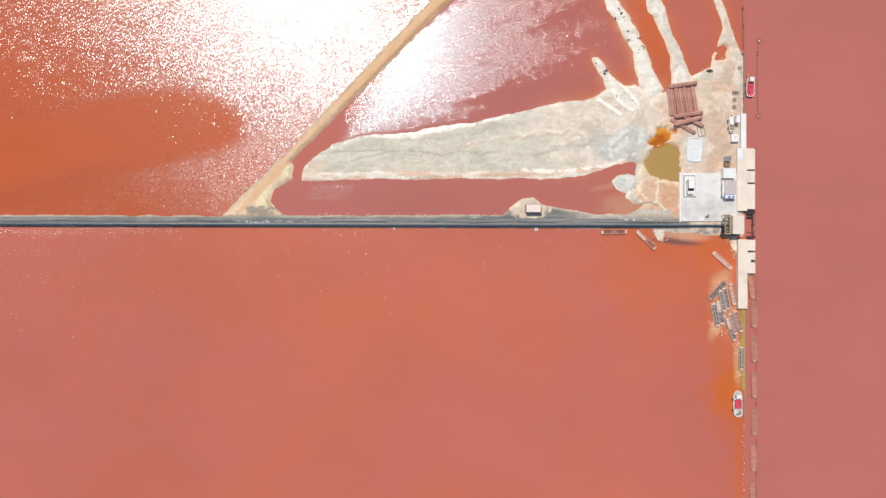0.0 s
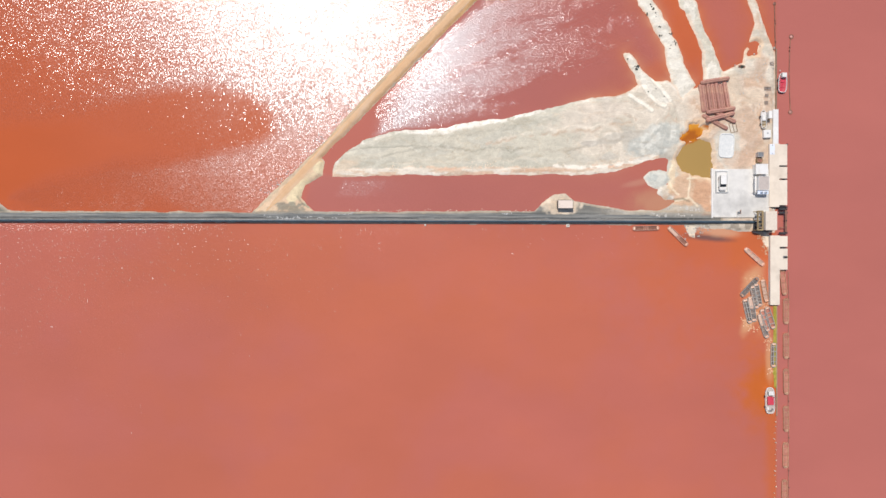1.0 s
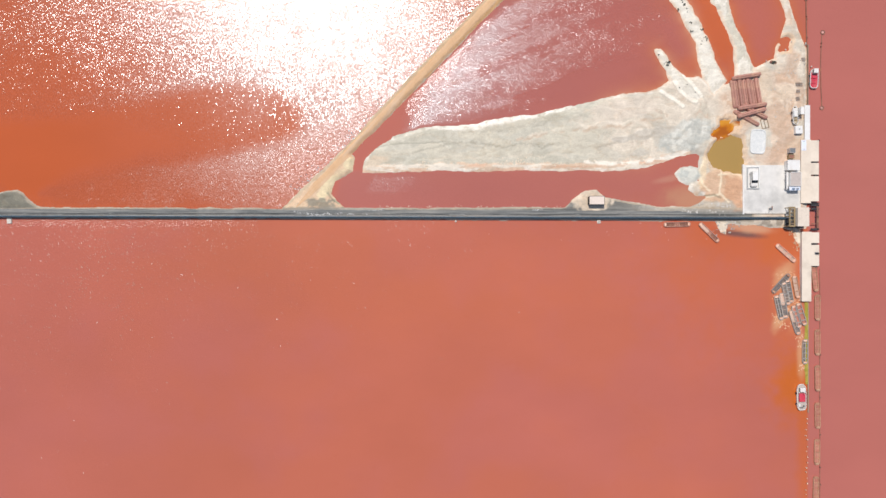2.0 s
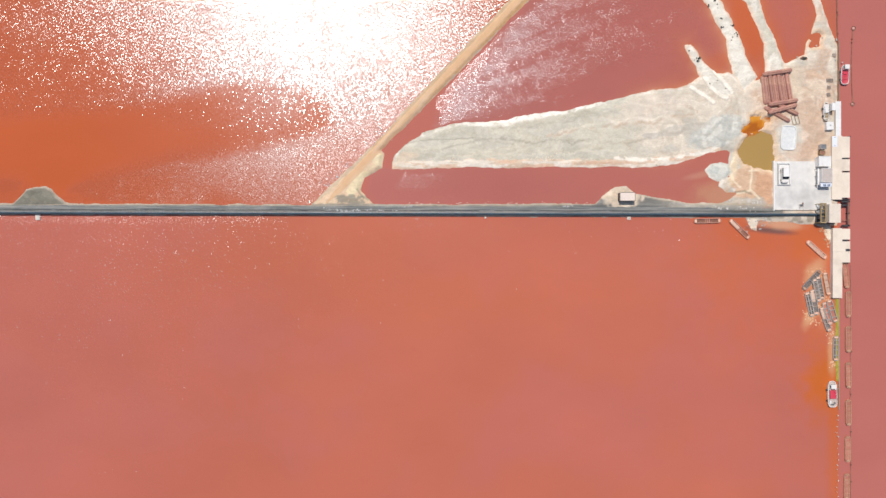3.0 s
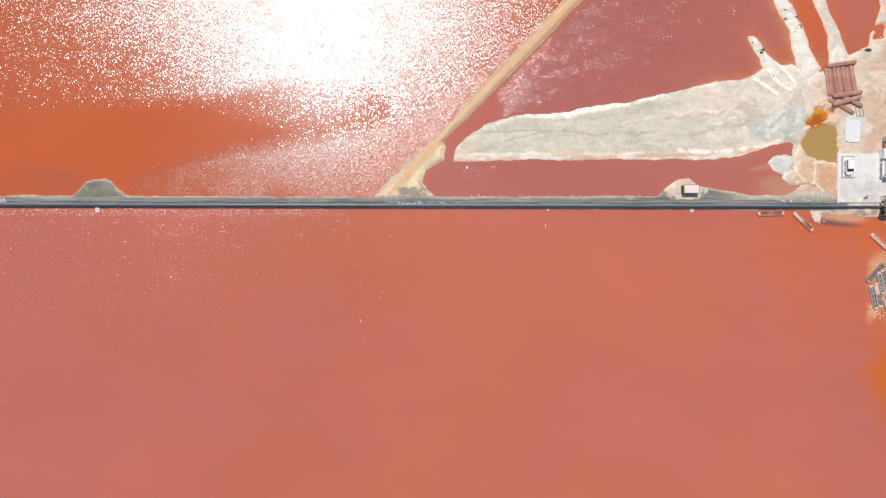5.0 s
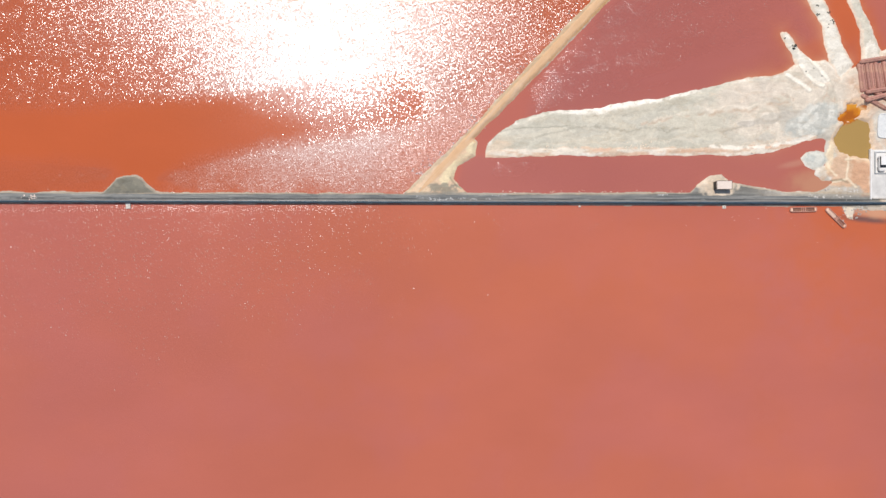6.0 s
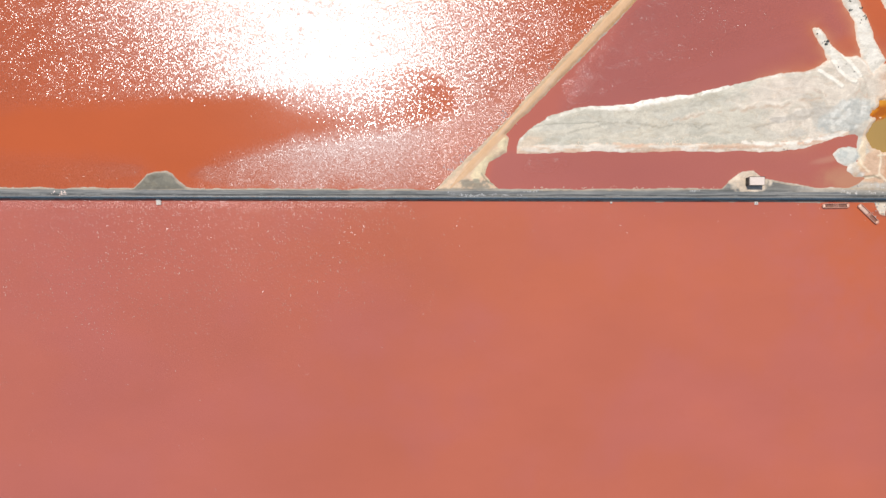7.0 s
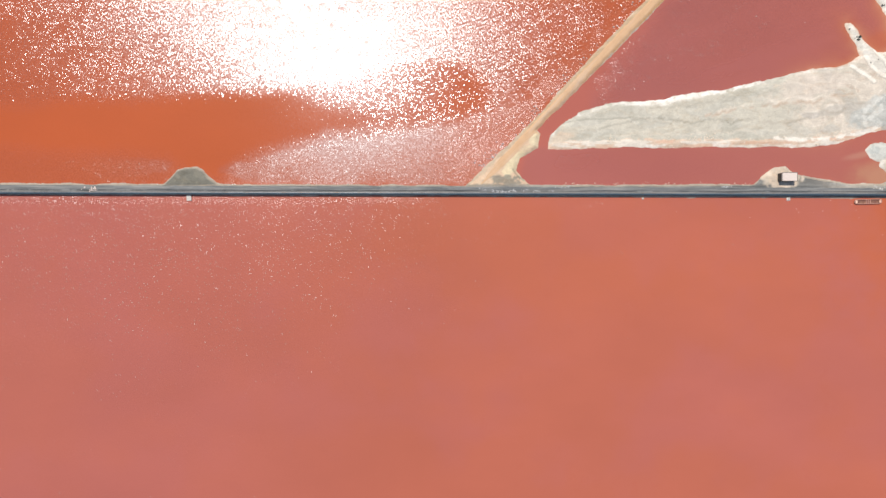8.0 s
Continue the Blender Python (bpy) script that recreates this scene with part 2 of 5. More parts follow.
SALTY = surface("cream_salt", (0.80, 0.69, 0.54), (0.70, 0.58, 0.44), (0.66, 0.52, 0.40), 0.9, grain=3, patch=0.9)
SHRUB = surface("dark_saltbush", (0.06, 0.06, 0.045), (0.03, 0.035, 0.025), (0.10, 0.09, 0.07), 0.9)
GLASS = surface("dark_window_glass", (0.02, 0.025, 0.03), (0.015, 0.018, 0.022), (0.03, 0.03, 0.035), 0.12, relief=0.0)
BUOY = surface("pink_buoy", (0.70, 0.36, 0.30), (0.58, 0.28, 0.24), (0.5, 0.3, 0.25), 0.5)


# ---- geometry helpers ----
def mesh_of(name, bm):
    me = bpy.data.meshes.new(name)
    bm.normal_update()
    bm.to_mesh(me)
    bm.free()
    return me


def part(name, bm, material, parent, label="", at=None):
    ob = new(name, mesh_of(name, bm) if isinstance(bm, bmesh.types.BMesh) else bm)
    if not ob.data.materials:
        ob.data.materials.append(material)
    ob.parent = parent
    if at is not None:
        ob.matrix_basis = at
    return tagged(ob, label)


def thing(name, x, y, z, turn, label, category, group="", kind=""):
    ob = new(name)
    ob.empty_display_size = 0.3
    ob.matrix_basis = pose(x, y, z, 0, 0, turn)
    return tagged(ob, label, category, group, kind)


def box(bm, x0, x1, y0, y1, z0, z1, bevel=0.03):
    r = bmesh.ops.create_cube(bm, size=1.0, matrix=Matrix.LocRotScale(((x0 + x1) / 2, (y0 + y1) / 2, (z0 + z1) / 2), None, (abs(x1 - x0), abs(y1 - y0), abs(z1 - z0))))
    if bevel:
        edges = {e for v in r["verts"] for e in v.link_edges}
        bmesh.ops.bevel(bm, geom=list(edges), offset=min(bevel, abs(x1 - x0) / 4, abs(y1 - y0) / 4, abs(z1 - z0) / 4), segments=1, affect="EDGES")
    return bm


def boxes(*dims, bevel=0.03):
    bm = bmesh.new()
    for d in dims:
        box(bm, *d, bevel=bevel)
    return bm


def rod(bm, a, b, r, sides=8):
    a, b = Vector(a), Vector(b)
    m = Matrix.Translation((a + b) / 2) @ (b - a).to_track_quat("Z", "Y").to_matrix().to_4x4()
    bmesh.ops.create_cone(bm, cap_ends=True, segments=sides, radius1=r, radius2=r, depth=(b - a).length, matrix=m)
    return bm


def loft(bm, rings, cap_low=True, cap_high=True):
    """Skins a stack of closed rings of equal length."""
    rows = [[bm.verts.new(p) for p in ring] for ring in rings]
    n = len(rows[0])
    for low, high in zip(rows, rows[1:]):
        for i in range(n):
            bm.faces.new((low[i], low[(i + 1) % n], high[(i + 1) % n], high[i]))
    if cap_low:
        bm.faces.new(rows[0][::-1])
    if cap_high:
        bm.faces.new(rows[-1])
    return bm


def hull_ring(length, width, z, blunt=2.6, n=28):
    """A closed plan outline along y: straight sides with rounded ends."""
    out = []
    for i in range(n):
        a = 2 * math.pi * i / n
        c, s = math.cos(a), math.sin(a)
        end = min(width * 0.75, length / 2)
        y = math.copysign(length / 2 - end, s) if abs(s) > 1e-6 else 0
        x = math.copysign(abs(c) ** (2 / blunt), c) * width / 2
        out.append((x, y + math.copysign(abs(s) ** (2 / blunt), s) * end, z))
    return out


# ---- the lie of the land ----
def hashed(i, j, seed):
    v = np.sin(i * 127.1 + j * 311.7 + seed * 74.7) * 43758.5453
    return v - np.floor(v)


def value_noise(X, Y, seed=0):
    i, j = np.floor(X), np.floor(Y)
    u, v = X - i, Y - j
    u, v = u * u * (3 - 2 * u), v * v * (3 - 2 * v)
    a, b = hashed(i, j, seed), hashed(i + 1, j, seed)
    c, d = hashed(i, j + 1, seed), hashed(i + 1, j + 1, seed)
    return (a * (1 - u) + b * u) * (1 - v) + (c * (1 - u) + d * u) * v


def fbm(X, Y, size, octaves=4, seed=0):
    """Layered noise about zero, between about -1 and 1."""
    total, amp, norm = 0, 1.0, 0
    for k in range(octaves):
        total = total + amp * (2 * value_noise(X / size * 2 ** k, Y / size * 2 ** k, seed + k * 7) - 1)
        norm += amp
        amp *= 0.55
    return total / norm * 1.5


def inside(points, X, Y):
    """Signed distance to a closed outline, positive inside."""
    best = np.full(X.shape, 1e9)
    sign = np.full(X.shape, -1.0)
    for (ax, ay), (bx, by) in zip(points, points[1:] + points[:1]):
        dx, dy = bx - ax, by - ay
        h = np.clip(((X - ax) * dx + (Y - ay) * dy) / (dx * dx + dy * dy + 1e-9), 0, 1)
        best = np.minimum(best, (X - ax - dx * h) ** 2 + (Y - ay - dy * h) ** 2)
        cross = ((ay > Y) != (by > Y)) & (X < (bx - ax) * (Y - ay) / (by - ay + 1e-12) + ax)
        sign = np.where(cross, -sign, sign)
    return sign * np.sqrt(best)


def ramp(v, a, b):
    t = np.clip((v - a) / (b - a), 0, 1)
    return t * t * (3 - 2 * t)


def blob(X, Y, x, y, rx, ry, turn=0, seed=3, ragged=0.35, soft=0.35):
    """1 inside a ragged ellipse, 0 outside."""
    c, s = math.cos(radians(turn)), math.sin(radians(turn))
    u, v = (X - x) * c + (Y - y) * s, -(X - x) * s + (Y - y) * c
    d = np.sqrt((u / rx) ** 2 + (v / ry) ** 2) + ragged * fbm(X, Y, 3.0, 4, seed)
    return 1 - ramp(d, 1 - soft, 1 + soft)


SPIT = [(-45.5, 22.2), (-45.0, 26.4), (-41.2, 30.1), (-34.2, 34.1), (-26.2, 36.4), (-15.3, 37.2), (-4.4, 38.6), (8.4, 40.6), (22.0, 43.4), (31.1, 46.1), (40.3, 47.4), (48.5, 49.0), (54.8, 52.6), (62.1, 53.0), (68.5, 48.3), (81.2, 43.9), (72.1, 32.6), (63.0, 28.6), (56.7, 27.3), (47.5, 24.4), (36.6, 22.6), (12.0, 22.8), (-15.3, 22.6), (-33.5, 22.4)]
TONGUE_A = [(47.9, 61.6), (49.9, 62.1), (52.1, 59.7), (54.5, 56.1), (58.1, 53.0), (61.8, 49.0), (63.4, 45.2), (59.9, 44.1), (56.3, 46.8), (53.4, 51.0), (50.8, 55.2), (48.6, 59.4)]
TONGUE_B = [(50.6, 102.2), (55.7, 102.2), (55.0, 85.8), (56.3, 80.3), (59.9, 74.9), (63.0, 69.4), (66.1, 62.7), (68.5, 56.1), (71.4, 51.6), (66.7, 45.7), (62.7, 53.9), (61.8, 58.5), (61.0, 63.4), (58.1, 68.7), (55.6, 73.4), (52.5, 77.1), (51.7, 85.8)]
TONGUE_C = [(59.7, 102.2), (64.8, 102.2), (67.8, 85.8), (69.9, 80.3), (71.8, 77.2), (72.3, 73.4), (74.7, 68.7), (77.6, 61.4), (79.8, 55.9), (80.3, 49.4), (73.6, 49.4), (74.0, 56.1), (73.4, 62.1), (71.4, 67.0), (68.7, 73.4), (65.9, 76.7), (63.8, 85.8)]
YARD = [(66.7, 49.0), (73.2, 51.2), (75.0, 53.0), (79.8, 55.6), (83.1, 57.0), (86.5, 58.5), (86.9, 62.0), (88.4, 65.6), (89.2, 68.5), (90.0, 71.5), (89.5, 74.3), (87.9, 78.0), (86.9, 81.1), (83.1, 91.3), (85.6, 91.3), (89.4, 81.0), (91.2, 77.5), (92.2, 74.3), (93.0, 71.0), (94.0, 68.0), (95.5, 64.6), (96.9, 61.5), (96.9, 3.8), (75.8, 5.3), (72.1, 8.2), (57.2, 8.2), (56.5, 10.4), (61.6, 12.0), (64.8, 14.0), (64.3, 14.9), (61.0, 14.6), (58.7, 16.6), (59.2, 18.8), (62.3, 19.5), (61.9, 25.0), (62.5, 27.3), (60.8, 28.8), (55.7, 31.1), (55.7, 43.9)]
DIKE = [(8.0, 85.8), (1.5, 85.8), (-15.3, 68.3), (-33.5, 49.4), (-51.7, 29.3), (-64.5, 17.5), (-72.7, 9.7), (-49.9, 9.7), (-52.5, 11.5), (-55.7, 15.3), (-54.3, 19.1), (-48.8, 22.6), (-48.1, 27.0), (-49.5, 27.9), (-40.8, 36.6), (-26.2, 51.2), (-11.7, 66.1)]
CAUSEWAY = [(-306.8, 11.5), (-228.4, 11.3), (-142.8, 10.9), (-69.9, 10.7), (-15.3, 10.7), (19.3, 11.1), (22.0, 13.7), (25.7, 16.2), (29.3, 16.6), (32.4, 14.0), (39.3, 12.6), (50.3, 11.1), (59.4, 11.1), (79.4, 10.4), (79.4, 6.4), (-15.3, 6.95), (-142.8, 7.5), (-306.8, 8.2)]
LAYBY = [(-170.5, 10.0), (-166.6, 11.2), (-164.8, 12.9), (-162.3, 15.5), (-160.1, 16.2), (-156.2, 16.4), (-154.4, 15.3), (-152.2, 12.9), (-150.2, 11.4), (-146.5, 10.3)]

MOUND = [(54.5, 21.7), (56.1, 23.7), (59.4, 24.4), (61.9, 23.7), (63.0, 20.9), (60.8, 18.6), (58.5, 18.0), (55.7, 19.5)]
SHOAL_A = [(67.4, 7.5), (81.2, 7.1), (80.9, 5.5), (74.3, 4.6), (72.1, 5.3), (71.2, 1.6), (68.9, 2.4), (67.8, 5.3)]
SHOAL_B = [(87.8, 7.1), (95.1, 7.1), (95.1, -2.0), (93.4, -0.2), (92.2, 3.1), (88.5, 4.9)]
FORMS = (  # outline, top, width of its bank, raggedness of its shore
    (SPIT, 0.55, 2.0, 0.55),
    (TONGUE_A, 0.5, 1.8, 0.7),
    (TONGUE_B, 0.55, 1.8, 0.8),
    (TONGUE_C, 0.55, 1.8, 0.8),
    (YARD, 0.7, 2.0, 0.4),
    (DIKE, 0.75, 1.4, 0.45),
    (CAUSEWAY, 0.75, 0.9, 0.35),
    (LAYBY, 0.75, 0.9, 0.3),
    (MOUND, 0.5, 1.6, 0.6),
    (SHOAL_A, 0.22, 1.2, 0.9),
    (SHOAL_B, 0.2, 1.2, 0.9),
)
OLIVE_POOL = [(65.4, 28.2), (66.7, 31.1), (69.0, 32.6), (72.5, 33.5), (75.8, 33.0), (76.0, 21.7), (73.2, 22.0), (70.3, 23.3), (66.7, 24.0)]
ORANGE_POOL = [(67.0, 33.7), (67.2, 35.2), (69.4, 36.1), (68.9, 38.3), (70.7, 39.2), (72.9, 38.6), (75.0, 38.4), (74.3, 36.6), (71.8, 35.5), (69.6, 34.1)]
PINK_POOL = [(88.5, 61.4), (88.6, 64.2), (90.2, 65.4), (91.0, 64.4), (90.4, 61.6)]
POOLS = (OLIVE_POOL, ORANGE_POOL, PINK_POOL)


def land(X, Y):
    """Height of the ground over the brine, and how far each place lies inside the land."""
    rag = fbm(X, Y, 5.0, 5, 1)
    fine = fbm(X, Y, 1.3, 3, 9)
    height = np.full(X.shape, -0.6)
    reach = np.full(X.shape, -99.0)
    for outline, top, bank, ragged in FORMS:
        d = inside(outline, X, Y) + ragged * rag + 0.12 * ragged * fine
        height = np.maximum(height, np.where(d > 0, top * ramp(d, -0.25 * bank, bank), -0.6 + 0.6 * np.exp(d / 1.2)))
        reach = np.maximum(reach, d)
    height = np.where(reach > 0.3, height + 0.09 * rag + 0.05 * fine, height)
    return height, reach


def sheet(name, xs, ys, heights, keep=None):
    """A grid mesh from two axes and a field of heights; cells where keep is false are left out."""
    nx, ny = len(xs), len(ys)
    X, Y = np.meshgrid(xs, ys)
    co = np.stack([X.ravel(), Y.ravel(), heights.ravel()], 1)
    q = (np.arange(ny - 1)[:, None] * nx + np.arange(nx - 1)[None, :])
    if keep is not None:
        q = q[keep]
    q = q.ravel()
    faces = np.stack([q, q + 1, q + nx + 1, q + nx], 1)
    used = np.unique(faces)
    index = np.zeros(nx * ny, dtype=np.int64)
    index[used] = np.arange(len(used))
    me = bpy.data.meshes.new(name)
    me.vertices.add(len(used))
    me.vertices.foreach_set("co", co[used].ravel())
    me.loops.add(faces.size)
    me.loops.foreach_set("vertex_index", index[faces].ravel())
    me.polygons.add(len(faces))
    me.polygons.foreach_set("loop_start", np.arange(0, faces.size, 4))
    me.update(calc_edges=True)
    me.polygons.foreach_set("use_smooth", np.ones(len(faces), dtype=bool))
    return me, used


def colour_field(me, name, rgb):
    a = me.attributes.new(name, "FLOAT_COLOR", "POINT")
    a.data.foreach_set("color", np.concatenate([rgb, np.ones((len(rgb), 1))], 1).astype(np.float32).ravel())


def mixed(base, weight, colour):
    return base + weight[..., None] * (np.array(colour) - base)


CLAY, SAND = (0.575, 0.545, 0.475), (0.66, 0.40, 0.20)
CREAM, ASH = (0.74, 0.58, 0.40), (0.17, 0.168, 0.16)


def near_line(points, X, Y):
    """Distance to an open line."""
    best = np.full(X.shape, 1e9)
    for (ax, ay), (bx, by) in zip(points, points[1:]):
        dx, dy = bx - ax, by - ay
        h = np.clip(((X - ax) * dx + (Y - ay) * dy) / (dx * dx + dy * dy + 1e-9), 0, 1)
        best = np.minimum(best, (X - ax - dx * h) ** 2 + (Y - ay - dy * h) ** 2)
    return np.sqrt(best)


def soil(X, Y, height, reach):
    """The colour of the ground: grey clay, salt crust on the shores, tan sand on the dike, ash gravel along the causeway."""
    n1, n3 = fbm(X, Y, 9, 6, 21), fbm(X, Y, 2.0, 5, 41)
    wx, wy = X + 3.0 * fbm(X, Y, 7, 4, 81), Y + 1.8 * fbm(X, Y, 7, 4, 87)
    curl = fbm(wx + 1.5 * n3, wy + 1.5 * n3, 4.0, 5, 91)
    c = np.broadcast_to(np.array(CLAY), X.shape + (3,)).copy()
    # the spit: marbled patches of dried clay drawn out along it, thin rims between them
    ux, uy = X + 6.0 * fbm(X, Y, 11, 2, 82), Y + 4.0 * fbm(X, Y, 11, 2, 88)
    marble = fbm(ux, uy, 7.0, 3, 34)
    drawn = fbm(ux * 0.35, uy, 4.0, 3, 36)
    c = mixed(c, ramp(drawn, 0.12, 0.17) * 0.6, (0.61, 0.565, 0.475))
    c = mixed(c, ramp(-drawn, 0.22, 0.27) * 0.5, (0.48, 0.46, 0.39))
    c = mixed(c, (1 - ramp(np.abs(drawn - 0.13), 0.0, 0.04)) * ramp(n1, -0.3, 0.2) * 0.6, (0.52, 0.43, 0.32))
    c = mixed(c, (1 - ramp(np.abs(marble - 0.2), 0.0, 0.03)) * 0.5, (0.68, 0.62, 0.53))
    c = mixed(c, (1 - ramp(np.abs(marble + 0.16), 0.0, 0.025)) * 0.45, (0.42, 0.39, 0.33))
    c = mixed(c, ramp(fbm(X * 0.2, Y, 1.6, 3, 38), 0.1, 0.3) * 0.22, (0.52, 0.495, 0.425))
    # paler, pinkish flats towards the yard
    east = ramp(X + 4 * n1, 26.6, 41.2)
    c = mixed(c, east * 0.6, (0.63, 0.55, 0.465))
    c = mixed(c, east * ramp(marble, 0.1, 0.15) * 0.6, (0.71, 0.625, 0.54))
    c = mixed(c, east * ramp(-marble, 0.2, 0.25) * 0.6, (0.52, 0.49, 0.445))
    c = mixed(c, east * (1 - ramp(np.abs(marble + 0.03), 0.0, 0.03)) * 0.7, (0.57, 0.43, 0.34))
    c = mixed(c, east * (1 - ramp(np.abs(drawn + 0.08), 0.0, 0.035)) * 0.6, (0.54, 0.43, 0.35))
    c = mixed(c, east * (1 - ramp(np.abs(marble - 0.3), 0.0, 0.05)) * 0.7, (0.80, 0.74, 0.66))
    c = mixed(c, blob(X, Y, 37.0, 41.5, 12.0, 3.6, 14, 3, 0.35, 0.3) * 0.6, (0.70, 0.61, 0.53))
    # wavering edges of dried sheets along the spit
    bend = Y + 1.1 * curl + 0.35 * n3
    for path, wide, colour, weight in (
        ([(-30.0, 28.6), (-18.0, 31.2), (-10.0, 31.9), (-3.0, 31.0), (5.0, 31.8), (12.0, 30.6), (18.0, 31.4)], 0.3, (0.37, 0.345, 0.29), 0.6),
        ([(-24.0, 26.6), (-12.0, 27.3), (0.0, 26.9), (10.0, 27.6), (22.0, 27.0)], 0.3, (0.66, 0.60, 0.51), 0.7),
        ([(4.0, 33.0), (13.0, 34.4), (22.0, 35.0), (30.0, 36.8), (38.0, 37.1), (46.0, 38.7), (52.0, 40.4)], 0.5, (0.55, 0.43, 0.335), 0.75),
        ([(8.0, 34.2), (18.0, 35.9), (27.0, 36.9), (36.0, 38.4), (44.0, 39.4)], 0.4, (0.74, 0.67, 0.585), 0.7),
        ([(18.0, 31.0), (27.0, 30.4), (35.0, 31.6), (43.0, 32.9), (50.0, 35.4)], 0.35, (0.46, 0.41, 0.345), 0.65),
        ([(-14.0, 34.6), (-4.0, 35.4), (6.0, 36.9), (15.0, 38.6)], 0.3, (0.42, 0.385, 0.32), 0.45),
    ):
        c = mixed(c, (1 - ramp(near_line(path, X, bend), 0.3 * wide, 1.6 * wide)) * weight * ramp(n1 + 0.8 * n3, -0.45, 0.0), colour)
    # a dark crack near the western end
    c = mixed(c, (1 - ramp(near_line([(-41.5, 30.1), (-37.2, 31.0), (-32.6, 31.5), (-26.2, 31.5), (-19.7, 31.9)], X, Y + 0.3 * n3), 0.08, 0.3)) * 0.6, (0.30, 0.28, 0.23))
    # pinkish and white bands along the south side
    south = inside([(-48.1, 21.7), (-43.5, 24.6), (-33.5, 24.8), (-15.3, 25.0), (12.0, 25.0), (35.7, 25.0), (48.5, 26.8), (59.4, 29.7), (60.1, 25.7), (46.6, 23.1), (35.7, 21.7), (-15.3, 21.3)], X, Y)
    streak = fbm(X * 0.12, Y, 1.1, 4, 35)
    c = mixed(c, ramp(south + 0.8 * n3, -0.2, 0.3) * 0.85, (0.74, 0.56, 0.43))
    c = mixed(c, ramp(south + 0.5 * n3, -0.1, 0.3) * ramp(streak, -0.05, 0.1) * 0.9, (0.82, 0.75, 0.66))
    c = mixed(c, ramp(south + 0.5 * n3, -0.1, 0.3) * ramp(-streak, 0.35, 0.45) * 0.8, (0.70, 0.47, 0.35))
    c = mixed(c, (1 - ramp(near_line([(25.7, 25.7), (33.9, 25.0), (44.8, 25.5), (53.0, 27.3), (58.5, 29.1)], X, Y + 0.5 * n3), 0.3, 0.8)) * ramp(n3 + 0.4, 0, 0.3), (0.86, 0.80, 0.72))
    c = mixed(c, blob(X, Y, -40.8, 25.7, 4.00, 1.64, 20) * 0.5, (0.72, 0.55, 0.41))
    # white rim where brine dries on the shore
    broad = 1.1 * blob(X, Y, -7.1, 38.1, 10.92, 5.46, 8, 3, 0.3, 0.4)
    rim = ramp(reach, -0.3, 0.2) * (1 - ramp(reach + 0.5 * n3 - broad, 0.9, 1.3))
    north = inside([(-35.3, 32.6), (-15.3, 43.9), (39.3, 54.8), (46.6, 51.2), (32.1, 43.9), (8.4, 39.2), (-15.3, 35.5), (-29.9, 34.4)], X, Y)
    c = mixed(c, rim * np.maximum(ramp(n1 + 0.6 * n3, 0.2, 0.5) * 0.6, ramp(north, -1, 1) * ramp(n3 + 0.8 * n1, -0.5, 0.1) * (0.35 + 0.65 * ramp(X, -26.0, -14.0)) * (1 - 0.85 * ramp(X + 3 * n1, 14.0, 30.0))), (0.88, 0.84, 0.79))
    # peach brine soaks into the eastern shores
    c = mixed(c, (1 - ramp(reach + 0.4 * n3, -0.1, 0.9)) * ramp(X, 30.0, 44.0) * ramp(Y, 40.0, 46.0) * 0.6, (0.70, 0.49, 0.355))
    # yard: trodden pinkish sand
    yard = ramp(inside(YARD, X, Y) + 2.5 * n1, 1.0, 4.0) * ramp(X + 3 * n1, 66.7, 73.0)
    c = mixed(c, yard, (0.58, 0.452, 0.365))
    swirl = fbm(wx * 0.9 + 2.2 * n3, wy * 0.6, 3.0, 5, 97)
    c = mixed(c, yard * ramp(marble, 0.08, 0.14) * 0.55, (0.68, 0.55, 0.445))
    c = mixed(c, yard * ramp(swirl, 0.26, 0.31) * 0.65, (0.74, 0.62, 0.51))
    c = mixed(c, yard * ramp(-curl - 0.5 * n3, 0.28, 0.33) * 0.75, (0.60, 0.415, 0.30))
    c = mixed(c, yard * ramp(-swirl, 0.42, 0.48) * 0.7, (0.55, 0.49, 0.42))
    c = mixed(c, yard * (1 - ramp(np.abs(swirl - 0.05), 0.0, 0.06)) * 0.25, (0.52, 0.38, 0.29))
    worn = fbm(ux * 1.1, uy * 0.25, 2.6, 3, 39)
    c = mixed(c, yard * ramp(worn, 0.1, 0.2) * 0.55, (0.52, 0.375, 0.29))
    c = mixed(c, yard * ramp(-worn, 0.2, 0.3) * 0.5, (0.70, 0.58, 0.48))
    c = mixed(c, yard * (1 - ramp(np.abs(marble), 0.0, 0.06)) * 0.2, (0.76, 0.65, 0.54))
    # blue-grey clay with white scum, and a taupe tongue beside it
    blue = blob(X, Y, 58.3, 33.7, 9.10, 4.37, 18, 3, 0.3, 0.15)
    c = mixed(c, blue * 0.9, (0.52, 0.52, 0.49))
    c = mixed(c, blue * ramp(n3 + 0.5 * curl, 0.1, 0.2) * 0.8, (0.66, 0.65, 0.61))
    c = mixed(c, blue * ramp(-n3 + 0.3 * curl, 0.25, 0.35) * 0.6, (0.43, 0.44, 0.42))
    c = mixed(c, blob(X, Y, 47.5, 34.8, 8.01, 1.64, 12, 3, 0.3, 0.12) * 0.75, (0.49, 0.45, 0.40))
    c = mixed(c, blob(X, Y, 36.6, 32.6, 2.91, 0.91, 0, 3, 0.3, 0.12) * 0.6, (0.49, 0.45, 0.41))
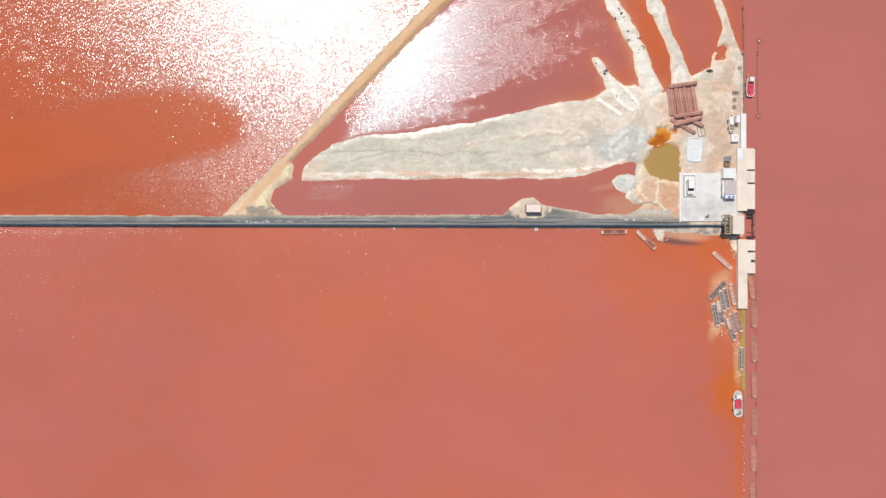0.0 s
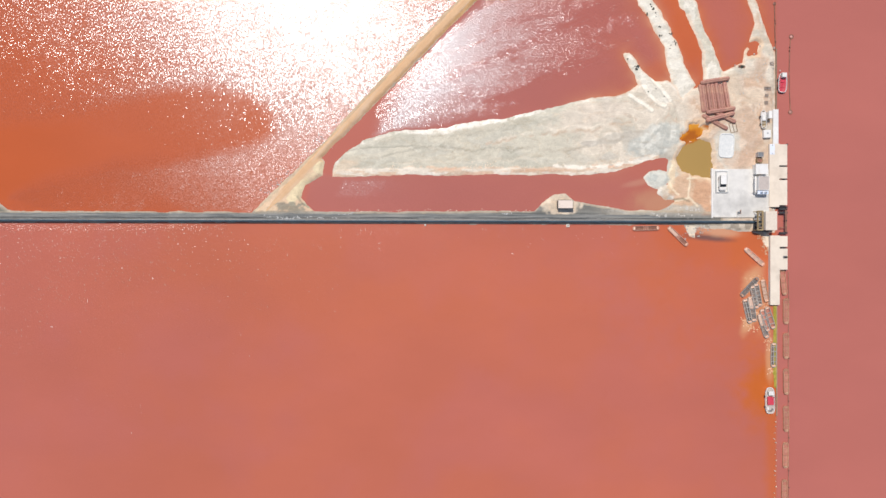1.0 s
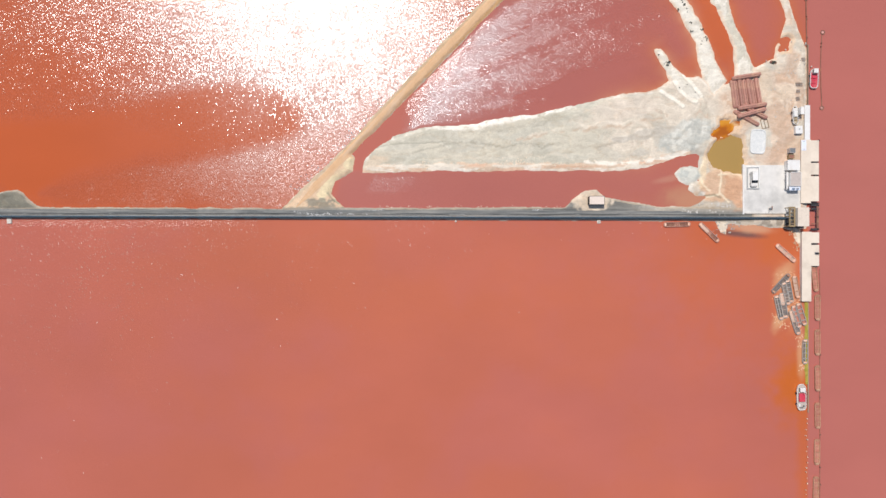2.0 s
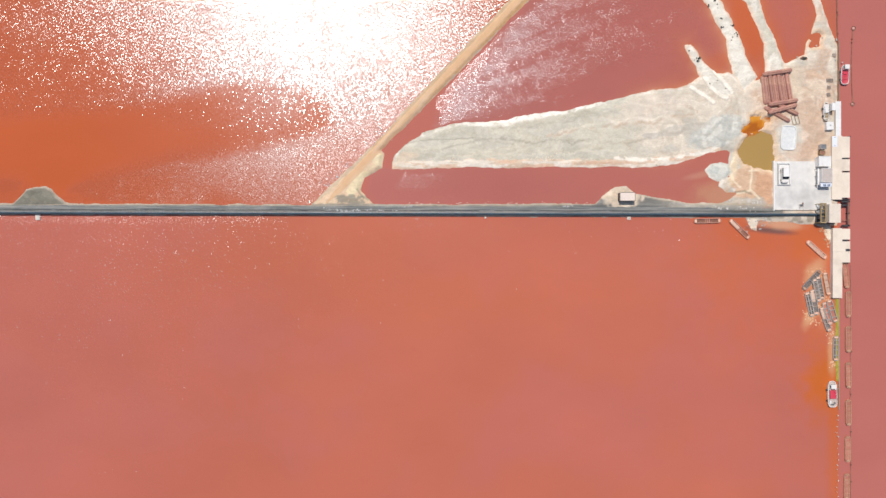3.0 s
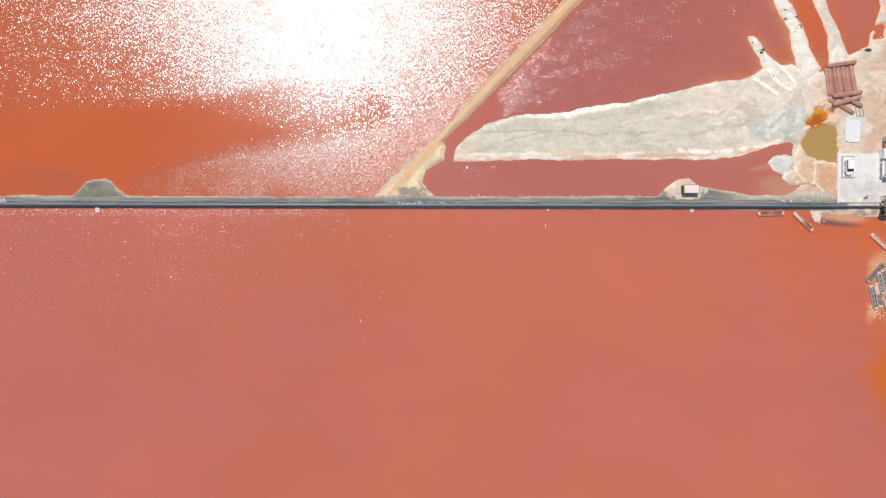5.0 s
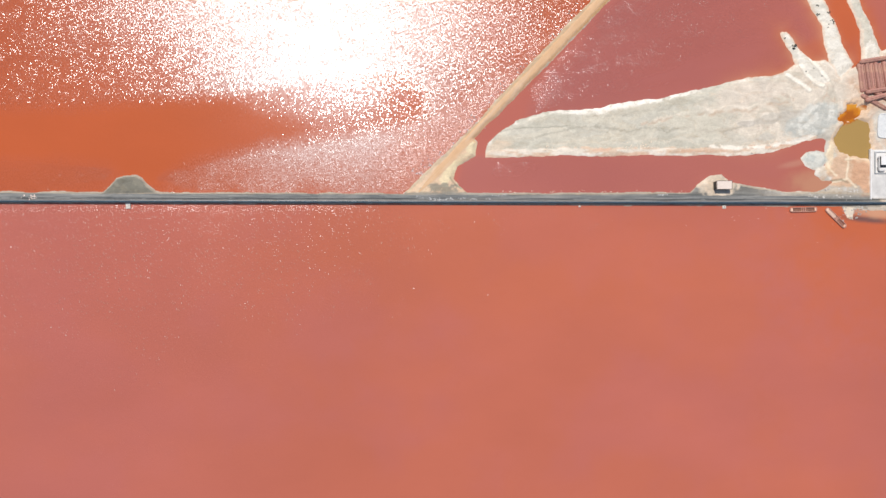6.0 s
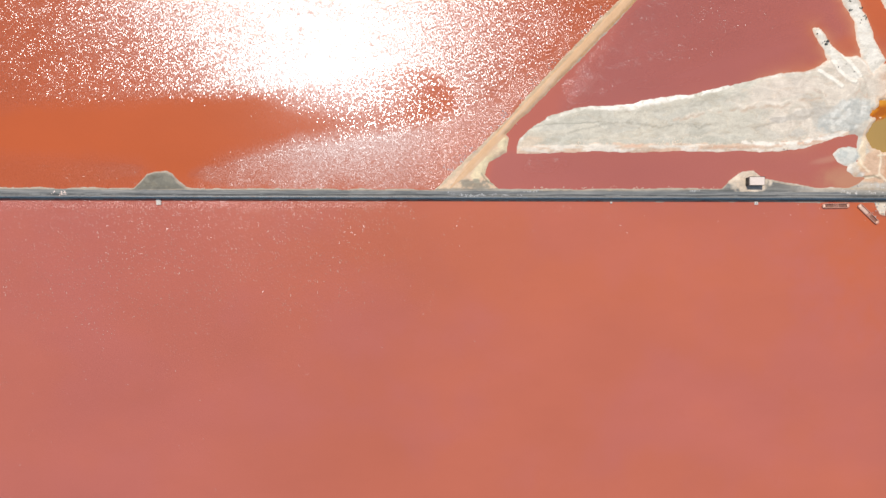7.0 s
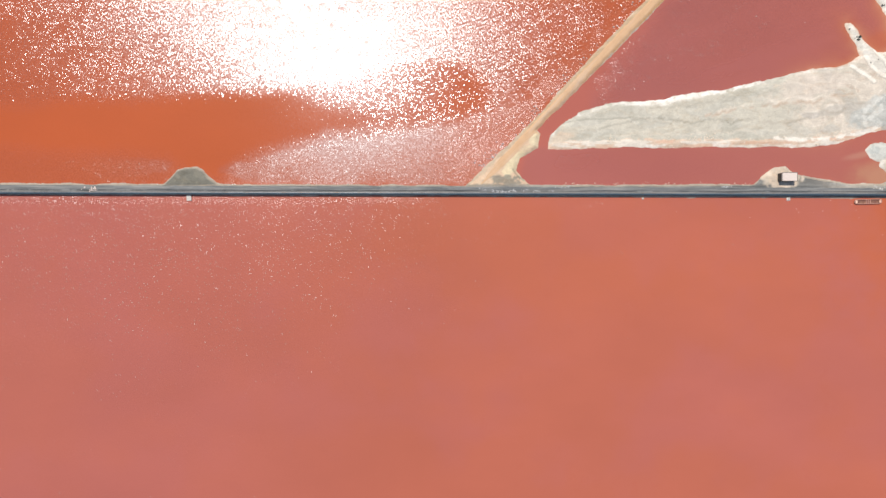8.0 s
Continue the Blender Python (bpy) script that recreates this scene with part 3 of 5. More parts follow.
    for args, colour, weight in (
        ((80.3, 32.6, 4.73, 6.55, 0), (0.60, 0.58, 0.53), 0.8),
        ((68.5, 16.6, 6.19, 6.19, 0), (0.62, 0.415, 0.285), 0.9),
        ((73.2, 16.0, 2.73, 8.0, 0), (0.58, 0.345, 0.225), 0.9),
        ((66.3, 16.2, 2.37, 2.91, 0), (0.62, 0.43, 0.31), 0.8),
        ((63.4, 22.4, 1.09, 5.10, -10), CREAM, 0.7),
        ((64.6, 10.4, 8.0, 2.6, 4), (0.43, 0.40, 0.355), 0.85),
        ((66.8, 11.8, 4.2, 0.7, 8), (0.56, 0.49, 0.41), 0.7),
    ):
        c = mixed(c, blob(X, Y, *args, 3, 0.4, 0.18) * weight, colour)
    for args, colour, weight in (
        ((87.1, 39.3, 2.73, 7.64, 8), (0.58, 0.42, 0.32), 0.6),
        ((88.9, 47.5, 4.00, 2.91, 8), (0.64, 0.52, 0.41), 0.6),
        ((83.1, 49.4, 2.18, 7.28, 10), (0.66, 0.57, 0.46), 0.5),
        ((93.1, 29.3, 2.55, 4.73, 0), (0.58, 0.44, 0.33), 0.6),
        ((84.9, 27.5, 5.46, 2.18, 0), (0.63, 0.44, 0.33), 0.5),
    ):
        c = mixed(c, blob(X, Y, *args, 3, 0.4, 0.18) * weight, colour)
    # cream tracks where brine was led off
    for path in ([(68.9, 22.8), (68.9, 18.4), (68.5, 15.5), (69.9, 14.4), (71.4, 12.6)], [(63.4, 25.7), (62.3, 22.8), (63.0, 18.8), (65.2, 16.2)], [(61.2, 14.4), (64.8, 14.2), (68.5, 15.1)], [(68.1, 21.3), (72.1, 21.7), (75.8, 21.3)]):
        c = mixed(c, (1 - ramp(near_line(path, X + 0.25 * n3, Y), 0.15, 0.42)) * 0.9, (0.80, 0.69, 0.53))
    c = mixed(c, (1 - ramp(near_line([(64.1, 14.6), (66.7, 14.8), (68.9, 14.0)], X, Y + 0.3 * n3), 0.1, 0.5)) * 0.7, (0.22, 0.19, 0.13))
    knoll = ramp(inside(MOUND, X, Y), -0.3, 0.8)
    c = mixed(c, knoll * 0.95, (0.60, 0.60, 0.56))
    c = mixed(c, knoll * ramp(n3, 0.0, 0.15) * 0.8, (0.48, 0.50, 0.48))
    # tongues: clean white salt with grey hollows
    for outline in (TONGUE_A, TONGUE_B, TONGUE_C):
        w = ramp(inside(outline, X, Y) + 0.6 * n3, -0.4, 0.5) * ramp(Y, 43.5, 46.1)
        c = mixed(c, w, (0.76, 0.72, 0.655))
        c = mixed(c, w * ramp(n3 + 0.5 * n1, 0.25, 0.35) * 0.6, (0.62, 0.58, 0.51))
        c = mixed(c, w * (1 - ramp(inside(outline, X, Y) + 0.4 * n3, 0.2, 0.9)) * 0.75, (0.74, 0.57, 0.44))
    w = ramp(inside(TONGUE_C, X, Y) + 0.6 * n3, 0.2, 0.9) * ramp(Y, 43.5, 46.1)
    c = mixed(c, w * ramp(fbm(wx, wy * 0.4, 2.2, 4, 58), -0.15, 0.0) * 0.7, (0.56, 0.53, 0.45))
    # white ridges, each with shade painted as a darker line on its south side
    for path in ([(54.3, 51.2), (56.5, 47.9), (59.0, 45.4), (61.2, 44.6)], [(50.3, 47.9), (52.5, 46.4), (55.0, 44.6), (56.8, 43.2)], [(57.6, 53.0), (60.5, 49.7), (62.7, 46.4)]):
        c = mixed(c, (1 - ramp(near_line(path, X + 0.5 * n3, Y), 0.75, 0.95)) * 0.6, (0.50, 0.46, 0.41))
        c = mixed(c, (1 - ramp(near_line(path, X + 0.5 * n3, Y - 0.2), 0.5, 0.7)) * 0.95, (0.86, 0.81, 0.73))
    for shoal in (SHOAL_A, SHOAL_B):
        c = mixed(c, ramp(inside(shoal, X, Y), -1.5, 0) * 0.85, (0.70, 0.52, 0.38))
        c = mixed(c, ramp(inside(shoal, X, Y) + 2 * n3, 0.3, 0.6) * 0.8, (0.74, 0.67, 0.58))
    c = mixed(c, ramp(inside([(73.2, 7.8), (88.5, 7.8), (88.5, 4.9), (75.8, 5.1)], X, Y) + n3, -0.3, 0.3) * 0.8, (0.60, 0.52, 0.44))
    c = mixed(c, ramp(inside([(73.2, 7.8), (88.5, 7.8), (88.5, 4.9), (75.8, 5.1)], X, Y) + n3, -0.3, 0.3) * ramp(n3, 0.1, 0.2) * 0.6, (0.20, 0.16, 0.13))
    # pool margins
    for pool in POOLS:
        c = mixed(c, ramp(inside(pool, X, Y) + 0.6 * n3, -1.9, -1.3) * 0.6, (0.72, 0.52, 0.36))
    # dike: tan sand, grey stones along the north-west side, salt at its foot
    dike = inside(DIKE, X, Y)
    w = ramp(dike + 0.4 * n3, -0.6, 0.4)
    c = mixed(c, w, SAND)
    foot = ramp(-Y + 2 * n3, -28.4, -23.9) * w
    c = mixed(c, foot * 0.85, (0.69, 0.52, 0.385))
    c = mixed(c, foot * ramp(fbm((X + Y) * 0.25, (Y - X) * 0.9, 1.6, 4, 66), 0.1, 0.25) * 0.6, (0.72, 0.57, 0.40))
    edge_nw = inside([(8.4, 91.3), (1.5, 85.8), (-15.3, 68.3), (-33.5, 49.4), (-51.7, 29.3), (-64.5, 17.5), (-72.7, 9.7), (-88.2, 9.7), (-88.2, 91.3)], X - 0.7, Y + 0.7)
    c = mixed(c, w * ramp(edge_nw + 0.5 * n3, -0.5, 0.1) * 0.7, (0.44, 0.36, 0.27))
    salt = blob(X, Y, -55.7, 18.0, 6.19, 2.00, 52, 3, 0.4, 0.15)
    c = mixed(c, salt * w * 0.85, (0.76, 0.65, 0.44))
    c = mixed(c, blob(X, Y, -49.9, 25.1, 2.00, 2.00, 48, 3, 0.4, 0.15) * w * 0.85, (0.76, 0.66, 0.46))
    c = mixed(c, blob(X, Y, -58.7, 12.4, 5.46, 1.46, 0, 3, 0.4, 0.12) * ramp(n3 + 0.5, 0.0, 0.3) * 0.8, (0.24, 0.235, 0.20))
    c = mixed(c, blob(X, Y, -53.2, 13.3, 2.18, 1.09, -40, 3, 0.5, 0.12) * 0.9, (0.70, 0.63, 0.46))
    c = mixed(c, (1 - ramp(near_line([(-56.7, 15.5), (-55.4, 13.7), (-53.2, 12.2)], X, Y), 0.1, 0.4)) * 0.7, (0.20, 0.19, 0.15))
    # causeway: ash-grey gravel in long streaks, paler salt line on its north edge
    way = np.maximum(inside(CAUSEWAY, X, Y), inside(LAYBY, X, Y))
    streak = fbm(X * 0.04, Y, 0.9, 4, 55)
    w = ramp(way + 0.2 * n3, -0.4, 0.2)
    mound = blob(X, Y, 27.0, 13.7, 6.92, 4.37, 0, 3, 0.35, 0.15) * w
    late = ramp(X + 4 * n1, 32.1, 57.6) * ramp(Y, 8.9, 10.0)
    band = w * (1 - mound) * (1 - 0.65 * late)
    c = mixed(c, band, ASH)
    c = mixed(c, band * ramp(streak, 0.0, 0.3) * 0.7, (0.27, 0.265, 0.25))
    c = mixed(c, band * ramp(-streak, 0.1, 0.4) * 0.6, (0.11, 0.12, 0.125))
    c = mixed(c, w * (1 - ramp(way + 0.15 * n3, 0.3, 0.6)) * 0.7, (0.52, 0.43, 0.33))
    c = mixed(c, band * blob(X, Y, -58.0, 10.4, 16.0, 1.6, 0, 3, 0.4, 0.4) * 0.7, (0.36, 0.345, 0.31))
    c = mixed(c, mound, (0.64, 0.52, 0.41))
    c = mixed(c, mound * ramp(n3, 0.15, 0.25) * 0.5, (0.50, 0.44, 0.37))
    c = mixed(c, mound * ramp(-n3, 0.1, 0.2) * 0.7, (0.76, 0.66, 0.55))
    bay = ramp(inside(LAYBY, X, Y), 0.2, 0.9)
    c = mixed(c, bay * 0.85, (0.20, 0.19, 0.155))
    c = mixed(c, bay * ramp(n3, 0.1, 0.3) * 0.5, (0.28, 0.26, 0.21))
    c = mixed(c, blob(X, Y, -188.7, 9.4, 1.09, 0.55, 0) * 0.9, (0.62, 0.60, 0.56))
    c = mixed(c, blob(X, Y, -191.5, 9.4, 0.55, 0.55, 0) * 0.6, (0.55, 0.53, 0.50))
    return np.clip(c * np.array((1.01, 0.98, 0.915)), 0, 1)


xs, ys = np.arange(-259.4, 97.3, 0.32), np.arange(-3.8, 100.4, 0.32)
X, Y = np.meshgrid(xs, ys)
high, reach = land(X, Y)
pits = np.maximum.reduce([inside(pool, X, Y) for pool in POOLS]) + (0.5 + 0.8 * ramp(inside(ORANGE_POOL, X, Y), -2, 0)) * fbm(X, Y, 1.8, 3, 14)
high = high - 1.3 * ramp(pits, -1.5, 0.5)
pad = inside([(75.4, 24.8), (94.0, 24.8), (94.0, 8.6), (75.4, 8.6)], X, Y)
high = np.where(pad > 0, np.minimum(high, 0.62), high)
cells = np.maximum.reduce([high[:-1, :-1], high[1:, :-1], high[:-1, 1:], high[1:, 1:]]) > -0.35
me, used = sheet("ground", xs, ys, high, cells)
colour_field(me, "soil", soil(X, Y, high, reach).reshape(-1, 3)[used])
me.materials.append(SOIL)
tagged(new("ground", me), "pale salt-crusted clay banks, sandy yard and grey gravel causeway", "ground", kind="structure")



def ribbon(name, start, end, width, cells, material, label):
    """A travelled strip that follows the ground, a hand's breadth proud, with frayed edges."""
    ax, ay = start
    length, turn = math.hypot(end[0] - ax, end[1] - ay), math.atan2(end[1] - ay, end[0] - ax)
    u, v = np.meshgrid(np.linspace(0, length, cells), np.linspace(-1, 1, 9))
    fray = 1 + 0.22 * fbm(u, v * 0 + np.sign(v) * 9, 2.5, 4, 61)
    v = v * width / 2 * np.where(np.abs(v) > 0.9, fray, 1) * (0.15 + 0.85 * ramp(u, 0, 9) * ramp(length - u, 0, 9))
    X, Y = ax + u * math.cos(turn) - v * math.sin(turn), ay + u * math.sin(turn) + v * math.cos(turn)
    z = land(X, Y)[0] + 0.05
    z[0], z[-1] = z[0] - 0.09, z[-1] - 0.09
    me = bpy.data.meshes.new(name)
    ny, nx = u.shape
    q = (np.arange(ny - 1)[:, None] * nx + np.arange(nx - 1)[None, :]).ravel()
    me.from_pydata(np.stack([u.ravel(), v.ravel(), z.ravel()], 1).tolist(), [], np.stack([q, q + 1, q + nx + 1, q + nx], 1).tolist())
    me.polygons.foreach_set("use_smooth", np.ones(len(q), dtype=bool))
    me.materials.append(material)
    ob = new(name, me)
    ob.matrix_basis = pose(ax, ay, 0, 0, 0, math.degrees(turn))
    return tagged(ob, label, "road", kind="structure")


ribbon("causeway_road", (-259.4, 9.85), (63.0, 8.79), 2.1, 1440, GREYROAD, "grey gravel road along the causeway with long wheel tracks")
ribbon("dike_track", (-66.6, 11.0), (5.1, 86.7), 2.9, 520, TANROAD, "tan sandy track on top of the dike")

# the bed under the brine, out to the horizon
bed = boxes((-4500, 4500, -4500, 4500, -3.0, -1.2), bevel=0)
ob = new("lagoon_bed", mesh_of("lagoon_bed", bed))
ob.data.materials.append(STONE)
tagged(ob, "salt-crusted bed under the pink brine", "lagoon bed", kind="structure")

# ---- brine ----
ROSE, CORAL = (0.46, 0.134, 0.106), (0.492, 0.133, 0.067)


def brine_fields(X, Y):
    """Colour of the water and strength of its ripples."""
    _, reach = land(X, Y)
    n = fbm(X, Y, 30, 4, 71)
    m = fbm(X, Y, 6, 4, 72)
    c = np.broadcast_to(np.array(CORAL), X.shape + (3,)).copy()
    c = mixed(c, (0.35 + 0.4 * ramp(n, -0.4, 0.6)), ROSE)
    road = 8.9
    below = 1 - ramp(Y, road - 1, road + 1)
    pond = inside([(-598.2, 8.9), (-70.9, 10.0), (-62.7, 16.6), (-49.9, 29.3), (-31.7, 48.5), (-13.5, 67.6), (2.9, 84.0), (221.5, 308.0), (-598.2, 308.0)], X, Y)
    west = ramp(pond, -0.8, 0.8)
    c = mixed(c, west * 0.97, (0.505, 0.102, 0.024))
    lagoon = (1 - west) * ramp(Y, road - 1, road + 1)
    c = mixed(c, lagoon * 0.8, (0.445, 0.126, 0.094))
    c = mixed(c, ramp(inside([(-55.4, 9.7), (-51.7, 22.4), (39.3, 23.5), (64.8, 29.3), (64.8, 9.3)], X, Y), -1, 1) * ramp(X, -26.2, 50.3) * 0.4, (0.52, 0.165, 0.115))
    basin = ramp(X, 96.7, 97.5)
    c = mixed(c, basin * 0.9, (0.455, 0.143, 0.116))
    # shallows: orange, then cream where the bank comes up
    shy = (1 - basin) * np.exp(np.minimum(reach, 0) / (2.4 + m)) * ramp(reach, -14, -2)
    north = ramp(X, 21.1, 46.6) * ramp(Y, road, road + 8) * (1 - 0.8 * ramp(inside([(-55.4, 9.7), (-51.7, 23.9), (39.3, 24.6), (56.7, 28.4), (63.9, 30.2), (64.8, 17.5), (55.7, 9.7)], X, Y), -1, 1)) + 0.05
    c = mixed(c, np.clip(shy * north, 0, 1) * 0.6, (0.52, 0.130, 0.035))
    c = mixed(c, np.clip(np.exp(np.minimum(reach, 0) / 1.4) * north * (1 - basin) * (1 - 0.6 * ramp(X, 72.1, 78.5)), 0, 1) * 0.6 * ramp(n + 0.6 * m, -0.5, 0.5), (0.64, 0.31, 0.18))
    for args, weight, colour in (
        ((68.5, 69.4, 5.46, 20.02, 22), 0.9, (0.52, 0.115, 0.036)),
        ((57.6, 54.8, 6.19, 3.28, 40), 0.5, (0.54, 0.13, 0.045)),
        ((72.1, 0.2, 16.38, 5.82, -20), 0.55, (0.52, 0.120, 0.042)),
        ((88.5, -7.1, 34.58, 30.94, 0), 0.45, (0.52, 0.120, 0.040)),
        ((88.5, 0.2, 7.28, 7.28, 0), 0.8, (0.53, 0.125, 0.035)),
        ((91.3, -18.0, 6.00, 14.5, 0), 0.6, (0.54, 0.14, 0.05)),
        ((94.6, -47.8, 8.60, 12.4, 0), 0.75, (0.54, 0.125, 0.030)),
        ((94.8, -46.0, 6.6, 9.4, 0), 0.7, (0.52, 0.125, 0.012)),
        ((96.5, -69.0, 2.91, 21.84, 0), 0.8, (0.52, 0.125, 0.04)),
    ):
        c = mixed(c, blob(X, Y, *args, 5, 0.25, 0.6) * weight * (1 - basin), colour)
    for args, weight, colour in (
        ((90.0, -10.7, 4.37, 2.55, 60), 0.7, (0.62, 0.34, 0.18)),
        ((91.2, -18.0, 4.2, 8.5, 12), 0.5, (0.62, 0.33, 0.18)),
        ((88.5, -24.4, 4.40, 1.7, 60), 0.75, (0.66, 0.38, 0.20)),
        ((95.1, -36.2, 1.27, 7.28, 0), 0.6, (0.62, 0.36, 0.20)),
        ((59.7, 13.7, 8.37, 3.64, 0), 0.9, (0.54, 0.25, 0.14)),
        ((53.0, 20.2, 4.73, 0.91, 12), 0.35, (0.60, 0.34, 0.22)),
        ((75.2, 2.4, 6.55, 0.91, -6), 0.9, (0.15, 0.08, 0.07)),
        ((77.6, 4.6, 7.28, 1.46, -6), 0.7, (0.62, 0.36, 0.22)),
    ):
        c = mixed(c, blob(X, Y, *args, 5, 0.25, 0.6) * weight * (1 - basin), colour)
    c = mixed(c, blob(X, Y, -40.7, -7.5, 78.26, 20.02, 0, 5, 0.2, 0.6) * 0.3 * below, (0.505, 0.132, 0.052))
    # view-dependent sheen and falloff painted into the colour: rose in the west, brighter middle
    c = mixed(c, below * ramp(-X, 80.0, 160.0) * 0.45, ROSE)
    c = c * (1 + 0.05 * below * ramp(X, -90.0, -40.0) * (1 - ramp(X, 55.0, 80.0)))[..., None]
    # yard pools: olive and deep orange
    c = mixed(c, ramp(inside(OLIVE_POOL, X, Y), -2, -1.6), (0.40, 0.25, 0.078))
    orange = ramp(inside(ORANGE_POOL, X, Y), -1.6, -1.2)
    scum = fbm(X, Y, 2.4, 3, 77)
    c = mixed(c, orange, (0.56, 0.185, 0.008))
    c = mixed(c, orange * ramp(scum, 0.0, 0.3) * 0.8, (0.66, 0.30, 0.03))
    c = mixed(c, orange * ramp(fbm(X, Y, 1.6, 3, 78), 0.5, 0.6) * 0.8, (0.72, 0.50, 0.28))
    c = mixed(c, orange * ramp(-scum, 0.05, 0.35) * 0.8, (0.36, 0.09, 0.006))
    east_lagoon = inside([(-29.9, 34.8), (6.6, 91.3), (57.6, 91.3), (57.6, 56.7), (39.3, 45.7), (2.9, 38.4)], X, Y)
    # ripples: weaker where banks give shelter and in the slick west of the dike
    chop = 0.85 + 0.15 * m
    slick = inside([(-306.8, 34.6), (-222.0, 36.5), (-170.1, 38.5), (-142.8, 40.0), (-121.0, 44.0), (-97.3, 50.0), (-84.5, 51.5), (-71.0, 49.0), (-64.0, 42.5), (-64.5, 36.0), (-72.0, 31.8), (-84.0, 29.2), (-93.6, 27.6), (-106.0, 26.2), (-114.8, 26.0), (-123.1, 23.8), (-131.0, 22.2), (-144.0, 18.5), (-149.5, 13.0), (-159.2, 12.6), (-166.1, 18.8), (-185.8, 20.6), (-222.0, 21.7), (-306.8, 20.2)], X, Y) + 1.2 * m
    core = ramp(-X, 92.0, 114.0) * ramp(41.5 - 8.0 * ramp(X, -140.0, -104.0) - Y + 1.5 * m, -4.5, 2.5)
    slack = (0.68 + 0.32 * core) * ramp(slick, -3, 4)
    tongue = west * ramp(slick, -5, 3) * ramp(X, -128.0, -108.0)
    chop = chop * (1 - 0.8 * slack)
    chop = chop * (1 - 0.06 * ramp(-X, 175.0, 205.0) * west)
    local = ramp(X, -190.2, -153.7)
    fade = local * ramp(-X, 66.3, 88.2) * ramp(-Y, -67.6, -40.3)
    chop = chop * (1 - 0.26 * fade * west * (1 - 0.75 * ramp(slick, -2, 3)))
    lee = inside(DIKE, X, Y) + 0.8 + 6.0 * ramp(-Y, -46.5, -36.0)
    chop = chop * (1 - 0.85 * ramp(lee + 1.2 * m, -0.8, 1.2) * (1 - west) * ramp(-Y, -56.0, -46.0))
    inner = inside([(-55.4, 10.2), (-51.7, 22.4), (39.3, 23.5), (64.8, 29.3), (64.8, 9.3)], X, Y)
    chop = chop * (1 - 0.62 * ramp(inner, -1, 1) * (1 - 0.5 * blob(X, Y, -37.5, 18.4, 9.0, 2.91, 0, 5, 0.3, 0.4)))
    chop = chop * (1 - 0.75 * ramp(reach, -1.6, 0.0) * lagoon)
    chop = chop * (1 - 0.4 * basin)
    chop = chop * (1 - below * (-0.1 + 0.35 * ramp(X, -140.0, -60.0)))
    foot = inside([(-131.9, 12.6), (-111.8, 22.4), (-88.2, 25.7), (-64.5, 32.6), (-48.1, 43.9), (-26.2, 60.3), (-40.8, 40.3), (-55.4, 25.7), (-69.9, 12.0)], X, Y) + 2 * m
    chop = chop * (1 + west * (0.1 + 0.1 * ramp(foot, -3, 4)))
    chop = chop * (1 - 0.03 * ramp(east_lagoon + 2 * m, -4, 6)) * (1 - 0.5 * ramp(reach + m, -5.0, -1.0) * ramp(east_lagoon, -8, 0) * ramp(X, -30.0, 0.0))
    chop = chop * (1 - 0.5 * lagoon * ramp(X, 50.3, 63.0))
    # wind streaks across the lagoon east of the dike
    su, sv = X * 0.94 + Y * 0.34, -X * 0.34 + Y * 0.94
    drift = fbm(su * 0.12, sv, 4.5, 4, 73) + 0.5 * fbm(su * 0.2, sv, 1.6, 3, 74)
    calm = np.maximum(ramp(inside([(0.0, 46.5), (22.0, 55.0), (52.0, 64.5), (56.0, 54.0), (44.0, 48.5), (18.0, 44.0)], X, Y) + 2 * m, -2, 3), 0.8 * ramp(inside([(27.0, 68.0), (40.0, 78.0), (52.0, 82.0), (50.0, 74.0), (38.0, 70.0)], X, Y) + 2 * m, -2, 3))
    chop = chop * (1 - lagoon * ramp(east_lagoon, -4, 2) * (0.3 * ramp(-drift, 0.0, 0.5) + 0.4 * calm)) * (1 - 0.34 * lagoon * blob(X, Y, -13.0, 42.5, 15.0, 6.0, 25, 5, 0.3, 0.5))
    # silvery bands of cat's-paws between the slick and the causeway
    paws = np.maximum(inside([(-148.3, 15.3), (-143.8, 17.7), (-130.6, 21.8), (-123.1, 22.9), (-114.8, 25.0), (-106.0, 24.2), (-100.5, 25.2), (-90.7, 27.7), (-84.5, 28.6), (-70.1, 31.7), (-48.5, 38.0), (-48.5, 20.0), (-70.1, 11.2), (-138.4, 11.2)], X, Y),
                      inside([(-271.9, 19.2), (-218.6, 19.9), (-200.8, 21.3), (-182.3, 19.7), (-173.7, 19.2), (-163.1, 17.9), (-166.1, 14.4), (-174.1, 13.7), (-191.9, 12.8), (-218.6, 12.4), (-271.9, 12.1)], X, Y)) + 1.0 * m
    paws = ramp(paws, -1.5, 1.0) * west * (1 - 0.55 * ramp(-X, 160.0, 205.0))
    chop = chop * (1 + 0.1 * paws) * (1 - 0.12 * west * ramp(-X, 160.0, 172.0) * (1 - ramp(Y, 20.0, 24.0)))
    # small waves break along the south foot of the causeway
    lap = (1 - ramp(np.abs(Y - 6.1), 0.7, 2.0)) * below * ramp(-X, 57.2, 97.3)
    chop = chop * (1 + 1.3 * lap)
    # how much of the gloss is painted glare haze from unresolved ripples, and how short the others are
    haze = ramp(X, -150.0, -112.0) * (1 - ramp(Y, 44.0, 60.0)) * (1 - 0.9 * ramp(X, -84.0, -68.0))
